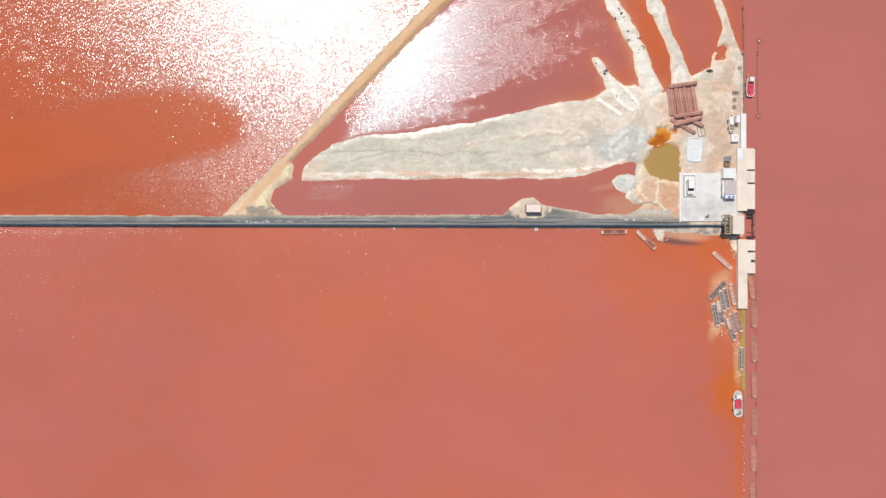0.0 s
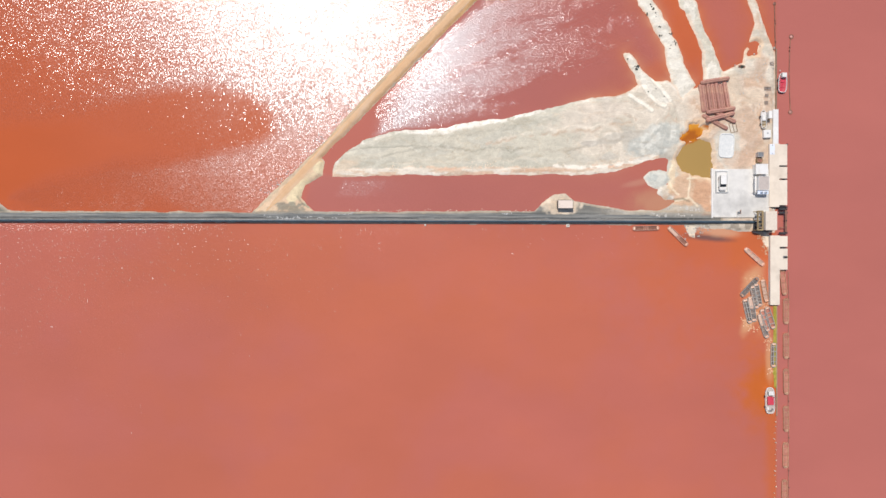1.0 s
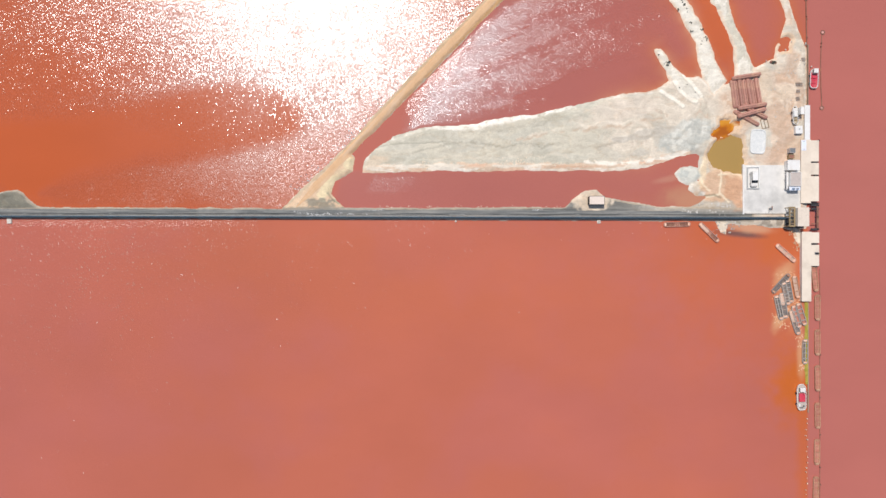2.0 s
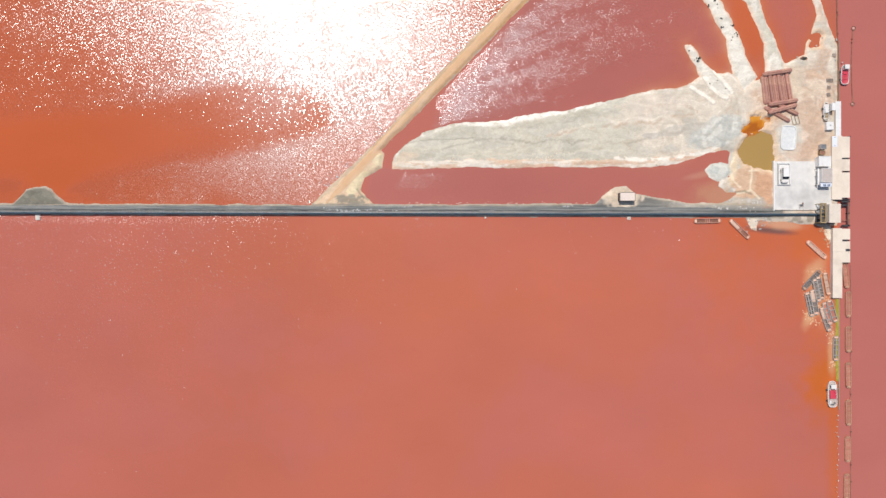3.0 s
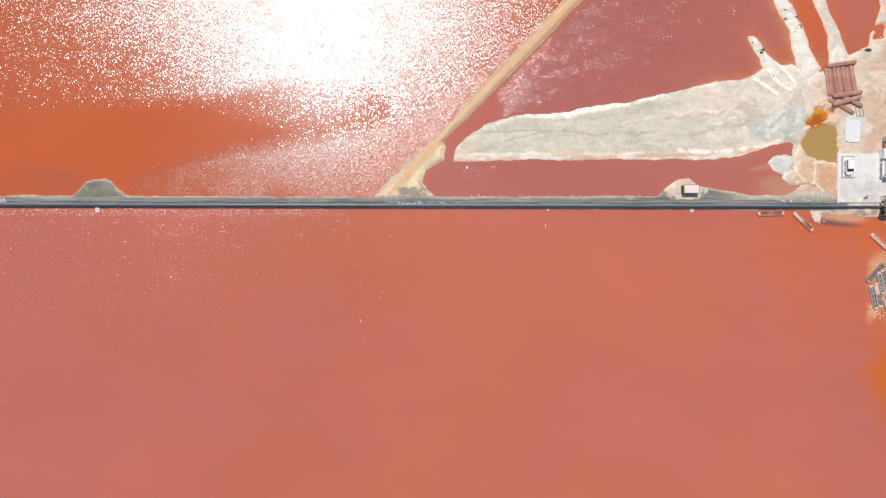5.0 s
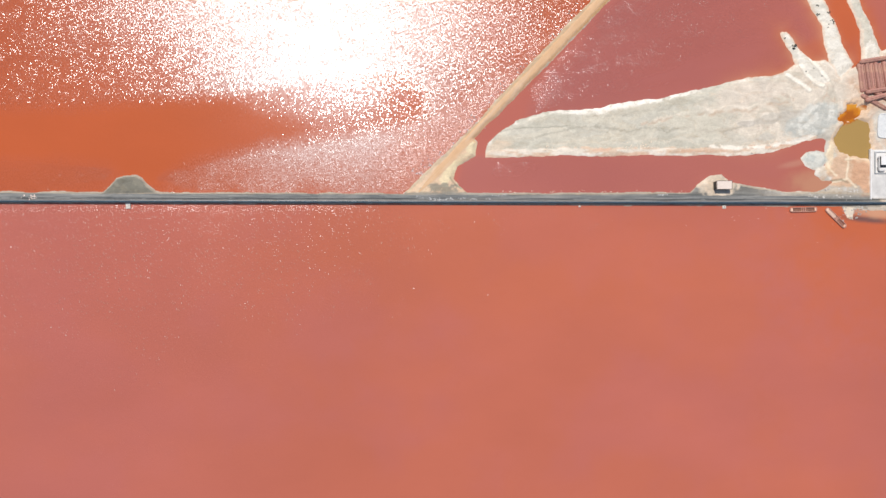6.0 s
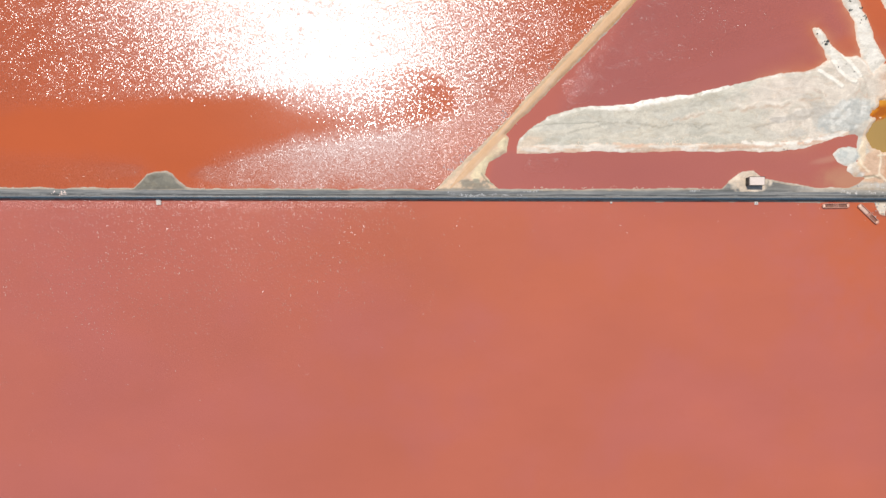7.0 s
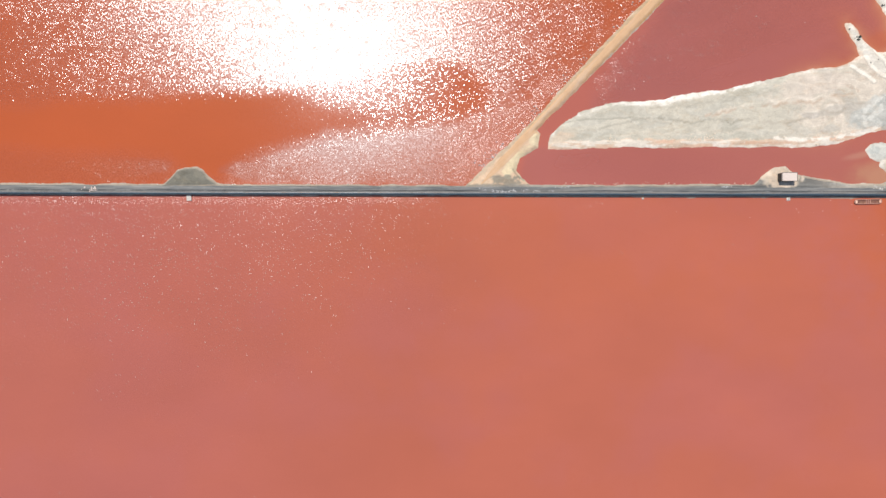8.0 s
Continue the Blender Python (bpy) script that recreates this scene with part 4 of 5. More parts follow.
    fine = np.maximum.reduce([(0.45 + 0.25 * haze) * west * (1 - slack * (1 - 0.35 * haze)), (0.68 - 0.3 * ramp(X, -88.0, -66.0)) * paws, 0.85 * ramp(east_lagoon + 2 * m, -6, 4) * (1 - west) * (1 - 0.5 * ramp(X, -10.0, 50.0)), 0.55 * ramp(inner, -1, 1)])
    grain = np.maximum.reduce([paws, 0.8 * below, ramp(foot, -3, 4) * west, ramp(inner, -1, 1), lagoon])
    veer = np.radians(12.0 * below - (1 - below) * (3.0 + 25.0 * tongue))
    return np.clip(c * np.array((1.0, 0.985, 0.95)), 0, 1), chop, fine, grain, np.maximum(below * (1 - lap), 0.8 * west * ramp(slick, -1, 3)), veer


def water_sheet(name, xs, ys, label):
    X, Y = np.meshgrid(xs, ys)
    me, used = sheet(name, xs, ys, np.zeros(X.shape))
    c, *ripples = brine_fields(X, Y)
    colour_field(me, "tint", c.reshape(-1, 3)[used])
    for key, field in zip(("chop", "fine", "grain", "rare", "veer"), ripples):
        a = me.attributes.new(key, "FLOAT", "POINT")
        a.data.foreach_set("value", field.ravel()[used].astype(np.float32))
    me.materials.append(BRINE)
    return tagged(new(name, me), label, "water", kind="structure")


far = lambda a, b, step: np.concatenate([a - np.array([4400, 2600, 1400, 700, 330, 150, 60, 20.0]), np.arange(a, b, step), b + np.array([20.0, 60, 150, 330, 700, 1400, 2600, 4400])])
water_sheet("water", far(-244.8, 148.6, 0.55), far(-94.5, 91.3, 0.55), "pink and orange brine of the salt lagoon with sun glint")


# ================= built structure =================
def wall_box(name, x0, x1, y0, y1, z0, z1, material, label, category, bevel=0.05):
    ob = new(name, mesh_of(name, boxes((x0, x1, y0, y1, z0, z1), bevel=bevel)))
    ob.data.materials.append(material)
    return tagged(ob, label, category, kind="structure")


def slabs(parent, x0, x1, y0, y1, z0, z1, nx, ny, material, joint=0.008):
    """A floor of separate cast slabs with open joints."""
    w, d = (x1 - x0) / nx, (y1 - y0) / ny
    me = mesh_of("slab", boxes((-w / 2 + joint / 2, w / 2 - joint / 2, -d / 2 + joint / 2, d / 2 - joint / 2, z0, z1), bevel=0.004))
    me.materials.append(material)
    for i in range(nx):
        for j in range(ny):
            part("slab", me, material, parent, at=pose(x0 + (i + 0.5) * w, y0 + (j + 0.5) * d, random.uniform(-0.012, 0.012)))


# quay wall between the western pond and the basin
wall_box("quay_wall", 96.75, 97.0, 43.2, 63.0, -1.0, 0.72, WOOD, "low weathered timber quay wall beside the pink basin", "quay wall")
wall_box("quay_wall", 97.0, 97.3, -54.8, -19.5, -1.0, 0.4, WOOD, "low salt-stained quay wall beside the pink basin", "quay wall")

# algae-covered bank beside the southern quay wall
bm = bmesh.new()
rows = []
for k in range(60):
    y = -19.5 + (-45.7 + 19.5) * k / 59
    wide = 1.09 * (0.75 + 0.35 * noise.noise((0, y * 0.3, 0)) + 0.12 * noise.noise((3, y * 1.5, 0))) * (1 if k < 50 else 0.75)
    x = 97.0
    rows.append([bm.verts.new(p) for p in ((x, y, 0.42), (x - wide * 0.6, y, 0.3), (x - wide, y, 0.1), (x - wide - 0.3, y, -0.3))])
for a, b in zip(rows, rows[1:]):
    for i in range(3):
        bm.faces.new((a[i], a[i + 1], b[i + 1], b[i]))
ob = new("algae_bank", mesh_of("algae_bank", bm))
ob.data.materials.append(ALGAE)
tagged(ob, "narrow bank of yellow-green algae along the quay wall", "algae bank", kind="structure")

# concrete pad of the yard
pad_floor = tagged(new("pavement"), "pale grey concrete pad of the yard", "concrete pad", kind="structure")
slabs(pad_floor, 76.3, 94.4, 8.9, 24.4, 0.2, 0.86, 4, 4, PAD)
part("kerb", boxes((75.9, 76.3, 8.7, 24.6, 0.2, 1.0)), WHITE, pad_floor, "white-painted kerb")


def jetty(name, label, panels, dark_blocks, top=None):
    """A jetty of cast concrete: solid body with slabs on top, rubber fenders along the water, black fillers for the
    shade in its slots.
    """
    ob = thing(name, 0, 0, 0, 0, label, "jetty", kind="structure")
    for x0, x1, y0, y1, nx, ny in panels:
        part("body", boxes((x0 + 0.05, x1 - 0.05, y0 + 0.05, y1 - 0.05, -1.0, 1.1), bevel=0.04), CONCRETE, ob)
        slabs(ob, x0, x1, y0, y1, 1.104, 1.32, nx, ny, top or DECK)
    # the blocks inside the deck slots are added to look like deep shade
    for x, y, w, d in dark_blocks:
        bm = boxes((x - w / 2, x + w / 2, y - d / 2, y + d / 2, -0.4, 1.25), bevel=0.05)
        part("fender", bm, DARK, ob, "black rubber fenders and dark blocks that stand for slot shade")
    return ob


jetty("jetty_north", "narrow white concrete jetty with a kerb, beside the pink basin",
      [(95.4, 97.1, 32.4, 43.4, 1, 4)], [], WHITE)
jetty("jetty_middle", "broad beige concrete quay deck with dark slots in its edge",
      [(94.2, 97.4, 12.2, 32.4, 1, 5), (97.4, 99.9, 25.5, 32.2, 1, 2),
       (97.4, 99.9, 21.3, 25.0, 1, 1), (97.4, 99.9, 12.8, 20.8, 1, 2)],
      [(98.7, 25.3, 2.37, 0.29), (99.5, 21.1, 0.91, 0.33), (100.1, 32.2, 0.22, 0.55), (100.0, 28.4, 0.18, 0.36), (100.0, 23.0, 0.18, 0.36), (100.0, 17.5, 0.18, 0.36), (97.6, 12.2, 5.10, 0.40)])
jetty("jetty_south", "long narrow beige concrete jetty with a wider loading edge",
      [(94.5, 97.5, -19.1, 3.1, 1, 6), (97.5, 100.0, -0.5, 2.9, 1, 1),
       (97.5, 100.0, -7.8, -1.1, 1, 2)],
      [(98.7, -0.8, 2.18, 0.33), (100.0, 0.2, 0.22, 0.55), (100.0, -5.3, 0.18, 0.55), (99.1, -7.9, 1.82, 0.22)])


# ================= buildings and plant =================
def flat_hut(x0, x1, y0, y1, z, height, wall, roof, label, name="shed", eave=0.15, door=True, rim=True):
    """A small flat-roofed building: four walls, roof slab, raised rim, door."""
    ob = thing(name, (x0 + x1) / 2, (y0 + y1) / 2, z, 0, label, name.replace("_", " "))
    w, d = (x1 - x0) / 2, (y1 - y0) / 2
    for sx in (-1, 1):
        part("wall", boxes((sx * w, sx * (w - 0.18), -d, d, 0, height)), wall, ob)
    for sy in (-1, 1):
        part("wall", boxes((-w + 0.18, w - 0.18, sy * d, sy * (d - 0.18), 0, height)), wall, ob)
    part("roof", boxes((-w - eave, w + eave, -d - eave, d + eave, height, height + 0.16)), roof, ob)
    if rim:
        e = eave - 0.02
        bm = boxes((-w - e, w + e, d + e - 0.12, d + e, height + 0.16, height + 0.26), (-w - e, w + e, -d - e, -d - e + 0.12, height + 0.16, height + 0.26),
                   (-w - e, -w - e + 0.12, -d - e + 0.12, d + e - 0.12, height + 0.16, height + 0.26), (w + e - 0.12, w + e, -d - e + 0.12, d + e - 0.12, height + 0.16, height + 0.26), bevel=0.02)
        part("roof_rim", bm, wall, ob)
    if door and height > 1.9:
        dr = part("door", boxes((-0.45, 0.45, -d - 0.05, -d + 0.02, 0.02, min(2.0, height - 0.1))), BROWN, ob, "brown door")
        part("handle", boxes((0.3, 0.36, -d - 0.1, -d - 0.05, 0.95, 1.1), bevel=0.01), STEEL, dr)
    return ob


# hut on the causeway mound
# near-black wall colour stands in for the hut's deep shade and cast shadow
SHADEWALL = surface("shade_dark_wall", (0.075, 0.06, 0.048), (0.045, 0.037, 0.03), (0.12, 0.10, 0.08), 0.8, grain=4, patch=1.0)
HUTROOF = surface("cream_roof_paint", (0.76, 0.64, 0.55), (0.70, 0.58, 0.49), (0.64, 0.52, 0.44), 0.7, grain=2, patch=0.5, spread=0.04)
hut = flat_hut(26.4, 31.0, 11.7, 14.2, 0.55, 2.7, SHADEWALL, HUTROOF, "small hut with a flat cream roof and walls darkened as shade, beside the causeway", "hut")
part("plinth", boxes((-2.4, 2.4, -1.35, 1.35, -0.3, 0.05)), CONCRETE, hut)

# yard buildings beside the quay
flat_hut(89.1, 92.7, 22.6, 25.6, 0.7, 2.2, WHITE, WHITE, "small white flat-roofed store beside the quay", "store")
cabin = flat_hut(89.6, 92.9, 17.5, 21.7, 0.86, 2.5, WHITE, GREYROOF, "white site cabin with a pinkish grey roof on the concrete pad", "cabin", eave=0.1)
part("canopy", boxes((-2.35, -1.85, -2.9, 2.3, 1.6, 1.72)), WHITE, cabin, "white side canopy")
for yy in (-2.8, 0, 2.2):
    part("canopy_post", boxes((-2.32, -2.22, yy - 0.05, yy + 0.05, 0, 1.6), bevel=0.01), STEEL, cabin)
part("porch_roof", boxes((-1.75, 1.75, -3.5, -2.25, 2.1, 2.2)), PALEBLUE, cabin, "pale blue steel porch roof")
for xx in (-1.6, 1.6):
    part("porch_post", boxes((xx - 0.05, xx + 0.05, -3.4, -3.3, 0, 2.1), bevel=0.01), STEEL, cabin)
for xx in (-0.55, 0.75):
    unit = part("cooling_unit", boxes((xx - 0.4, xx + 0.4, -3.25, -2.7, 2.2, 2.6)), BLUE, cabin, "dusty blue cooling unit")
    bm = bmesh.new()
    rod(bm, (xx, -2.98, 2.6), (xx, -2.98, 2.64), 0.22, 14)
    part("fan_guard", bm, STEEL, unit)
flat_hut(90.1, 91.9, 28.1, 29.6, 0.62, 1.4, GREYROOF, STEEL, "low grey metal shed on the yard sand", "shed", 0.06, False)
flat_hut(90.1, 91.8, 26.4, 27.6, 0.62, 1.0, BROWN, RUST, "low rust-brown box shed on the yard sand", "shed", 0.04, False)
flat_hut(93.2, 94.2, 40.2, 42.5, 0.6, 2.2, WHITE, WHITE, "small white kiosk at the head of the jetty", "kiosk", 0.08)

# white tank box
tank = thing("water_tank", 93.3, 35.5, 0.6, 2, "white square water tank with a hatch on the yard", "water tank")
part("body", boxes((-1.15, 1.15, -1.25, 1.25, 0, 1.3), bevel=0.08), WHITE, tank)
part("hatch", boxes((-0.1, 0.25, 0.0, 0.35, 1.3, 1.38), bevel=0.02), STEEL, tank, "grey steel hatch")


def loading_house():
    """The house at the end of the conveyor: white-roofed block with an open brown steel frame round the belt's head."""
    ob = thing("loading_house", 0, 0, 0.6, 0, "white-roofed loading house with an open brown frame round the conveyor head", "loading house")
    x0, x1, y0, y1 = 91.3, 94.7, 4.8, 10.5
    top = 3.9
    for a, b, c, e in ((x0, x0 + 0.2, y0, y1), (x1 - 0.2, x1, y0, y1), (x0 + 0.2, x1 - 0.2, y0, y0 + 0.2), (x0 + 0.2, x1 - 0.2, y1 - 0.2, y1)):
        part("wall", boxes((a, b, c, e, -1.4, top)), CONCRETE, ob)
    part("roof", boxes((x0 - 0.1, x1 + 0.1, y0 - 0.1, y1 + 0.1, top, top + 0.2)), ROOF, ob)
    fx0, fx1, fy0, fy1 = 89.2, x0 - 0.05, 4.7, 10.8
    part("floor", boxes((fx0 + 0.1, fx1, fy0 + 0.1, fy1 - 0.1, 0.0, 0.25)), DARK, ob)
    zt = 2.6
    for x in (fx0, (fx0 + fx1) / 2 - 0.1, fx1 - 0.25):
        for y in (fy0, (fy0 + fy1) / 2, fy1 - 0.25):
            part("post", boxes((x, x + 0.22, y, y + 0.22, 0, zt)), BROWN, ob)
    for x in (fx0, fx1 - 0.5):
        part("beam", boxes((x, x + 0.42, fy0 - 0.1, fy1 + 0.1, zt, zt + 0.3)), BROWN, ob)
    for y in (fy0 - 0.1, fy1 - 0.35):
        part("beam", boxes((fx0 + 0.42, fx1 - 0.5, y, y + 0.45, zt + 0.02, zt + 0.28)), BROWN, ob)
    for k in range(5):
        y = fy0 + 0.9 + k * (fy1 - fy0 - 1.6) / 4
        part("cross_beam", boxes((fx0 + 0.42, fx1 - 0.5, y - 0.12, y + 0.12, zt + 0.04, zt + 0.2)), BROWN if k % 2 else WOOD, ob)
    for k, (u, v, w, e, h) in enumerate(((0.55, 0.30, 0.22, 0.10, 1.9), (0.30, 0.55, 0.15, 0.12, 2.2), (0.62, 0.62, 0.2, 0.08, 2.0), (0.5, 0.8, 0.25, 0.06, 1.7))):
        cx, cy = fx0 + u * (fx1 - fx0), fy0 + v * (fy1 - fy0)
        part("motor", boxes((cx - w * 2, cx + w * 2, cy - e * 5, cy + e * 5, 0.25, h)), WHITE if k % 2 else STEEL, ob)
    # a dark upright strip along the south side
    part("skirt", boxes((fx0 - 0.15, x1, fy0 - 0.35, fy0 - 0.12, -0.3, 1.6)), DARK, ob, "dark strip along the south side")
    return ob


loading_house()

# steel trestle over the basin beside the loading house
trestle = thing("trestle", 0, 0, 0, 0, "dark steel trestle standing in the basin beside the loading house", "trestle")
for yy in (11.56, 10.37, 3.91):
    part("beam", boxes((97.4, 100.0, yy - 0.28, yy + 0.28, 1.0, 1.35)), DARK, trestle)
x = 99.5
part("beam", boxes((x - 0.3, x + 0.3, 4.2, 11.5, 1.1, 1.4)), RUST, trestle)
for yy in (11.47, 7.83, 4.0):
    bm = bmesh.new()
    rod(bm, (99.5, yy, -1.2), (99.5, yy, 1.75), 0.17, 10)
    part("pile", bm, DARK, trestle)
part("walkway", boxes((97.5, 100.0, 5.52, 5.76, 1.05, 1.15)), RUST, trestle)

# steel plate lying on the quay deck
plate = thing("steel_plate", 95.1, 30.6, 1.325, 0, "pale blue painted steel plate lying on the quay deck", "steel plate")
part("plate", boxes((-0.76, 0.76, -1.64, 1.64, 0, 0.05), bevel=0.01), PALEBLUE, plate)
for k in (-1, 1):
    part("lifting_lug", boxes((-0.08, 0.08, k * 1.27 - 0.15, k * 1.27 + 0.15, 0.05, 0.16), bevel=0.02), STEEL, plate)

# winch and bollards on the jetties
winch = thing("winch", 99.1, -3.8, 1.3, 0, "small dark winch on the concrete jetty", "winch")
part("frame", boxes((-0.6, 0.6, -0.4, 0.4, 0, 0.18)), STEEL, winch)
bm = bmesh.new()
rod(bm, (-0.4, 0, 0.4), (0.4, 0, 0.4), 0.24, 12)
part("drum", bm, DARK, winch)
part("motor", boxes((0.45, 0.75, -0.22, 0.22, 0.18, 0.6)), BROWN, winch)


def conveyor():
    """The long belt conveyor on the south edge of the causeway: covered belt, two rails, short legs."""
    x0, x1 = -259.4, 90.9
    turn = math.degrees(math.atan2(7.45 - 7.95, 75.8 + 142.8))
    ob = thing("conveyor", -142.8, 7.95, 0.75, turn, "long dark blue belt conveyor on the edge of the causeway", "conveyor")
    n = 72
    ln = (x1 - x0) / n
    off = x0 + 142.8
    bm = bmesh.new()
    ring = [(-0.3, 0.42), (-0.26, 0.56), (-0.1, 0.66), (0.1, 0.66), (0.26, 0.56), (0.3, 0.42)]
    loft(bm, [[(-ln / 2 + 0.03, y, z) for y, z in ring], [(ln / 2 - 0.03, y, z) for y, z in ring]])
    cover = mesh_of("belt_cover", bm)
    leg = mesh_of("leg", boxes((-0.05, 0.05, -0.47, -0.39, -0.4, 0.42), (-0.05, 0.05, 0.39, 0.47, -0.4, 0.42), (-0.04, 0.04, -0.39, 0.39, 0.1, 0.18), bevel=0))
    for k in range(n):
        part("belt_cover", cover, BELT, ob, at=pose(off + (k + 0.5) * ln, 0, 0))
        part("leg", leg, STEEL, ob, at=pose(off + (k + 0.5) * ln, 0, 0))
    for y in (-0.36, 0.36):
        part("rail", boxes((off, x1 + 142.8, y - 0.06, y + 0.06, 0.36, 0.48), bevel=0), STEEL if y > 0 else DARK, ob)
    part("return_pipe", boxes((off, 75.8 + 142.8, 1.0, 1.16, -0.05, 0.1), bevel=0.03), DARK, ob, "dark pipe along the belt")
    return ob


conveyor()
# cable duct along the pad beside the belt
duct = thing("cable_duct", 83.1, 9.0, 0.86, 0, "low grey steel cable duct on the concrete pad", "cable duct")
part("duct", boxes((-6.55, 6.55, -0.12, 0.12, 0, 0.22)), STEEL, duct)
for k in range(6):
    part("cover", boxes((-6.55 + k * 2.18 + 0.05, -6.55 + (k + 1) * 2.18 - 0.05, -0.15, 0.15, 0.22, 0.26), bevel=0.01), CONCRETE, duct)
engine = thing("pump", 84.7, 10.4, 0.86, 10, "small rusty pump with a dark motor on the concrete pad", "pump")
part("base", boxes((-0.8, 0.8, -0.5, 0.5, 0, 0.15)), CONCRETE, engine)
bm = bmesh.new()
rod(bm, (-0.6, 0.1, 0.5), (0.2, 0.1, 0.5), 0.3, 12)
part("motor", bm, STEEL, engine)
bm = bmesh.new()
rod(bm, (0.4, -0.35, 0.1), (0.4, 0.75, 0.6), 0.16, 10)
part("pipe", bm, RUST, engine)
bm = bmesh.new()
rod(bm, (-0.5, -0.5, 0.1), (-0.9, -1.1, 0.2), 0.12, 10)
part("outlet", bm, STEEL, engine)

# kerbed bay with a parked white car
bay = thing("kerbed_bay", 79.1, 20.3, 0.86, 0, "low grey concrete kerb round a parking bay", "kerb")
w, d = 2.00, 3.55
for dims in ((-w, w, d - 0.3, d, 0, 0.5), (-w, w, -d, -d + 0.3, 0, 0.5), (-w, -w + 0.3, -d + 0.3, d - 0.3, 0, 0.5), (w - 0.3, w, -d + 0.3, d - 0.3, 0, 0.5)):
    part("kerb", boxes(dims), TROUGH, bay)
part("floor", boxes((-w + 0.3, w - 0.3, -d + 0.3, d - 0.3, 0.0, 0.03), bevel=0), WHITE, bay, "white-painted bay floor")


def car():
    ob = thing("car", 79.1, 19.9, 0.9, 180, "white parked car with dark windows on the pad", "car")
    rings = []
    for z, w, a, b in ((0.25, 0.82, -2.1, 2.15), (0.5, 0.9, -2.2, 2.25), (0.85, 0.88, -2.2, 2.2), (0.95, 0.82, -2.12, 2.05)):
        rings.append([(x * w, (y + (b + a) / 2) , z) for x, y in ((-1, a * 0.92), (-0.8, a), (0.8, a), (1, a * 0.92), (1, b * 0.85), (0.75, b), (-0.75, b), (-1, b * 0.85))])
    body = part("body", loft(bmesh.new(), rings), WHITE, ob)
    top = [(0.95, 0.80, -2.0, 1.3), (1.42, 0.74, -1.8, 0.55)]
    part("glasshouse", loft(bmesh.new(), [[(-w, a, z), (w, a, z), (w, b, z), (-w, b, z)] for z, w, a, b in top]), GLASS, ob, "dark windows")
    part("roof", boxes((-0.78, 0.78, -1.92, 0.5, 1.4, 1.47), bevel=0.03), WHITE, ob)
    part("bonnet", boxes((-0.74, 0.74, 1.2, 2.0, 0.93, 0.99), bevel=0.02), WHITE, ob)
    for x in (-0.78, 0.78):
        for y in (-1.35, 1.35):
            bm = bmesh.new()
            rod(bm, (x - 0.1, y, 0.32), (x + 0.1, y, 0.32), 0.32, 14)
            wheel = part("wheel", bm, DARK, ob)
            bm = bmesh.new()
            rod(bm, (x - 0.11, y, 0.32), (x + 0.11, y, 0.32), 0.17, 10)
            part("rim", bm, STEEL, wheel)
    for x in (-0.6, 0.6):
        part("headlight", boxes((x - 0.15, x + 0.15, 2.12, 2.24, 0.6, 0.75), bevel=0.01), STEEL, ob)
    ob.scale = (1.2, 1.12, 1.1)
    return ob


car()

# sunken concrete basin in the yard, silted up
trough = thing("trough", 80.7, 31.9, 0.66, -3, "silted grey concrete trough with rounded corners on the yard", "trough")
bm = bmesh.new()
outer = lambda k, z: hull_ring(7.83 * k, 4.91 * k, z, 5.0, 36)
loft(bm, [outer(1.0, -0.2), outer(1.0, 0.36), outer(0.92, 0.38), outer(0.89, 0.16)], True, True)
part("basin", bm, TROUGH, trough)


# ================= boats =================
def barge(label, group, hull_mat, floor_mat, length=8.4, width=1.75, thwarts=(-2.2, -0.1, 2.1), load=0.35, blunt=2.6, end_mat=None, divider=False, silt=None):
    """An open salt barge: shell with a rounded rim, floor, cross walls and end decks."""
    ob = thing("salt_barge", 0, 0, 0, 0, label, "barge", group)
    ring = partial(hull_ring, blunt=blunt)
    bm = bmesh.new()
    loft(bm, [ring(length * 0.88, width * 0.8, -0.35), ring(length * 0.97, width * 0.96, 0.1), ring(length, width, 0.55), ring(length, width, 0.62),
              ring(length - 0.32, width - 0.32, 0.62), ring(length - 0.4, width - 0.4, 0.2)], True, False)
    part("hull", bm, hull_mat, ob)
    bm = loft(bmesh.new(), [ring(length - 0.36, width - 0.36, load - 0.08), ring(length - 0.36, width - 0.36, load)])
    part("hold_floor", bm, floor_mat, ob)
    for y in thwarts:
        part("cross_wall", boxes((-width / 2 + 0.17, width / 2 - 0.17, y - 0.1, y + 0.1, 0.15, 0.6)), hull_mat, ob)
    if divider:
        part("keelson", boxes((-0.14, 0.14, -length * 0.38, length * 0.38, 0.1, 0.57)), hull_mat, ob)
    if silt:
        bm = loft(bmesh.new(), [ring(length * 0.42, width * 0.74, load - 0.05), ring(length * 0.40, width * 0.66, 0.42), ring(length * 0.30, width * 0.4, 0.52)])
        bmesh.ops.translate(bm, verts=bm.verts, vec=(0, -length * 0.2, 0))
        part("silt_heap", bm, silt, ob, "pale dried silt heaped in the hold")
    for s in (-1, 1):
        part("end_deck", boxes((-width * 0.3, width * 0.3, s * length * 0.4, s * length * 0.465, 0.45, 0.64)), end_mat or hull_mat, ob)
    return ob


def between(x0, y0, x1, y1, z=0.0, tilt=0.0):
    """A pose whose y axis runs from one point to another."""
    return pose((x0 + x1) / 2, (y0 + y1) / 2, z, 0, tilt, math.degrees(math.atan2(-(x1 - x0), y1 - y0)))


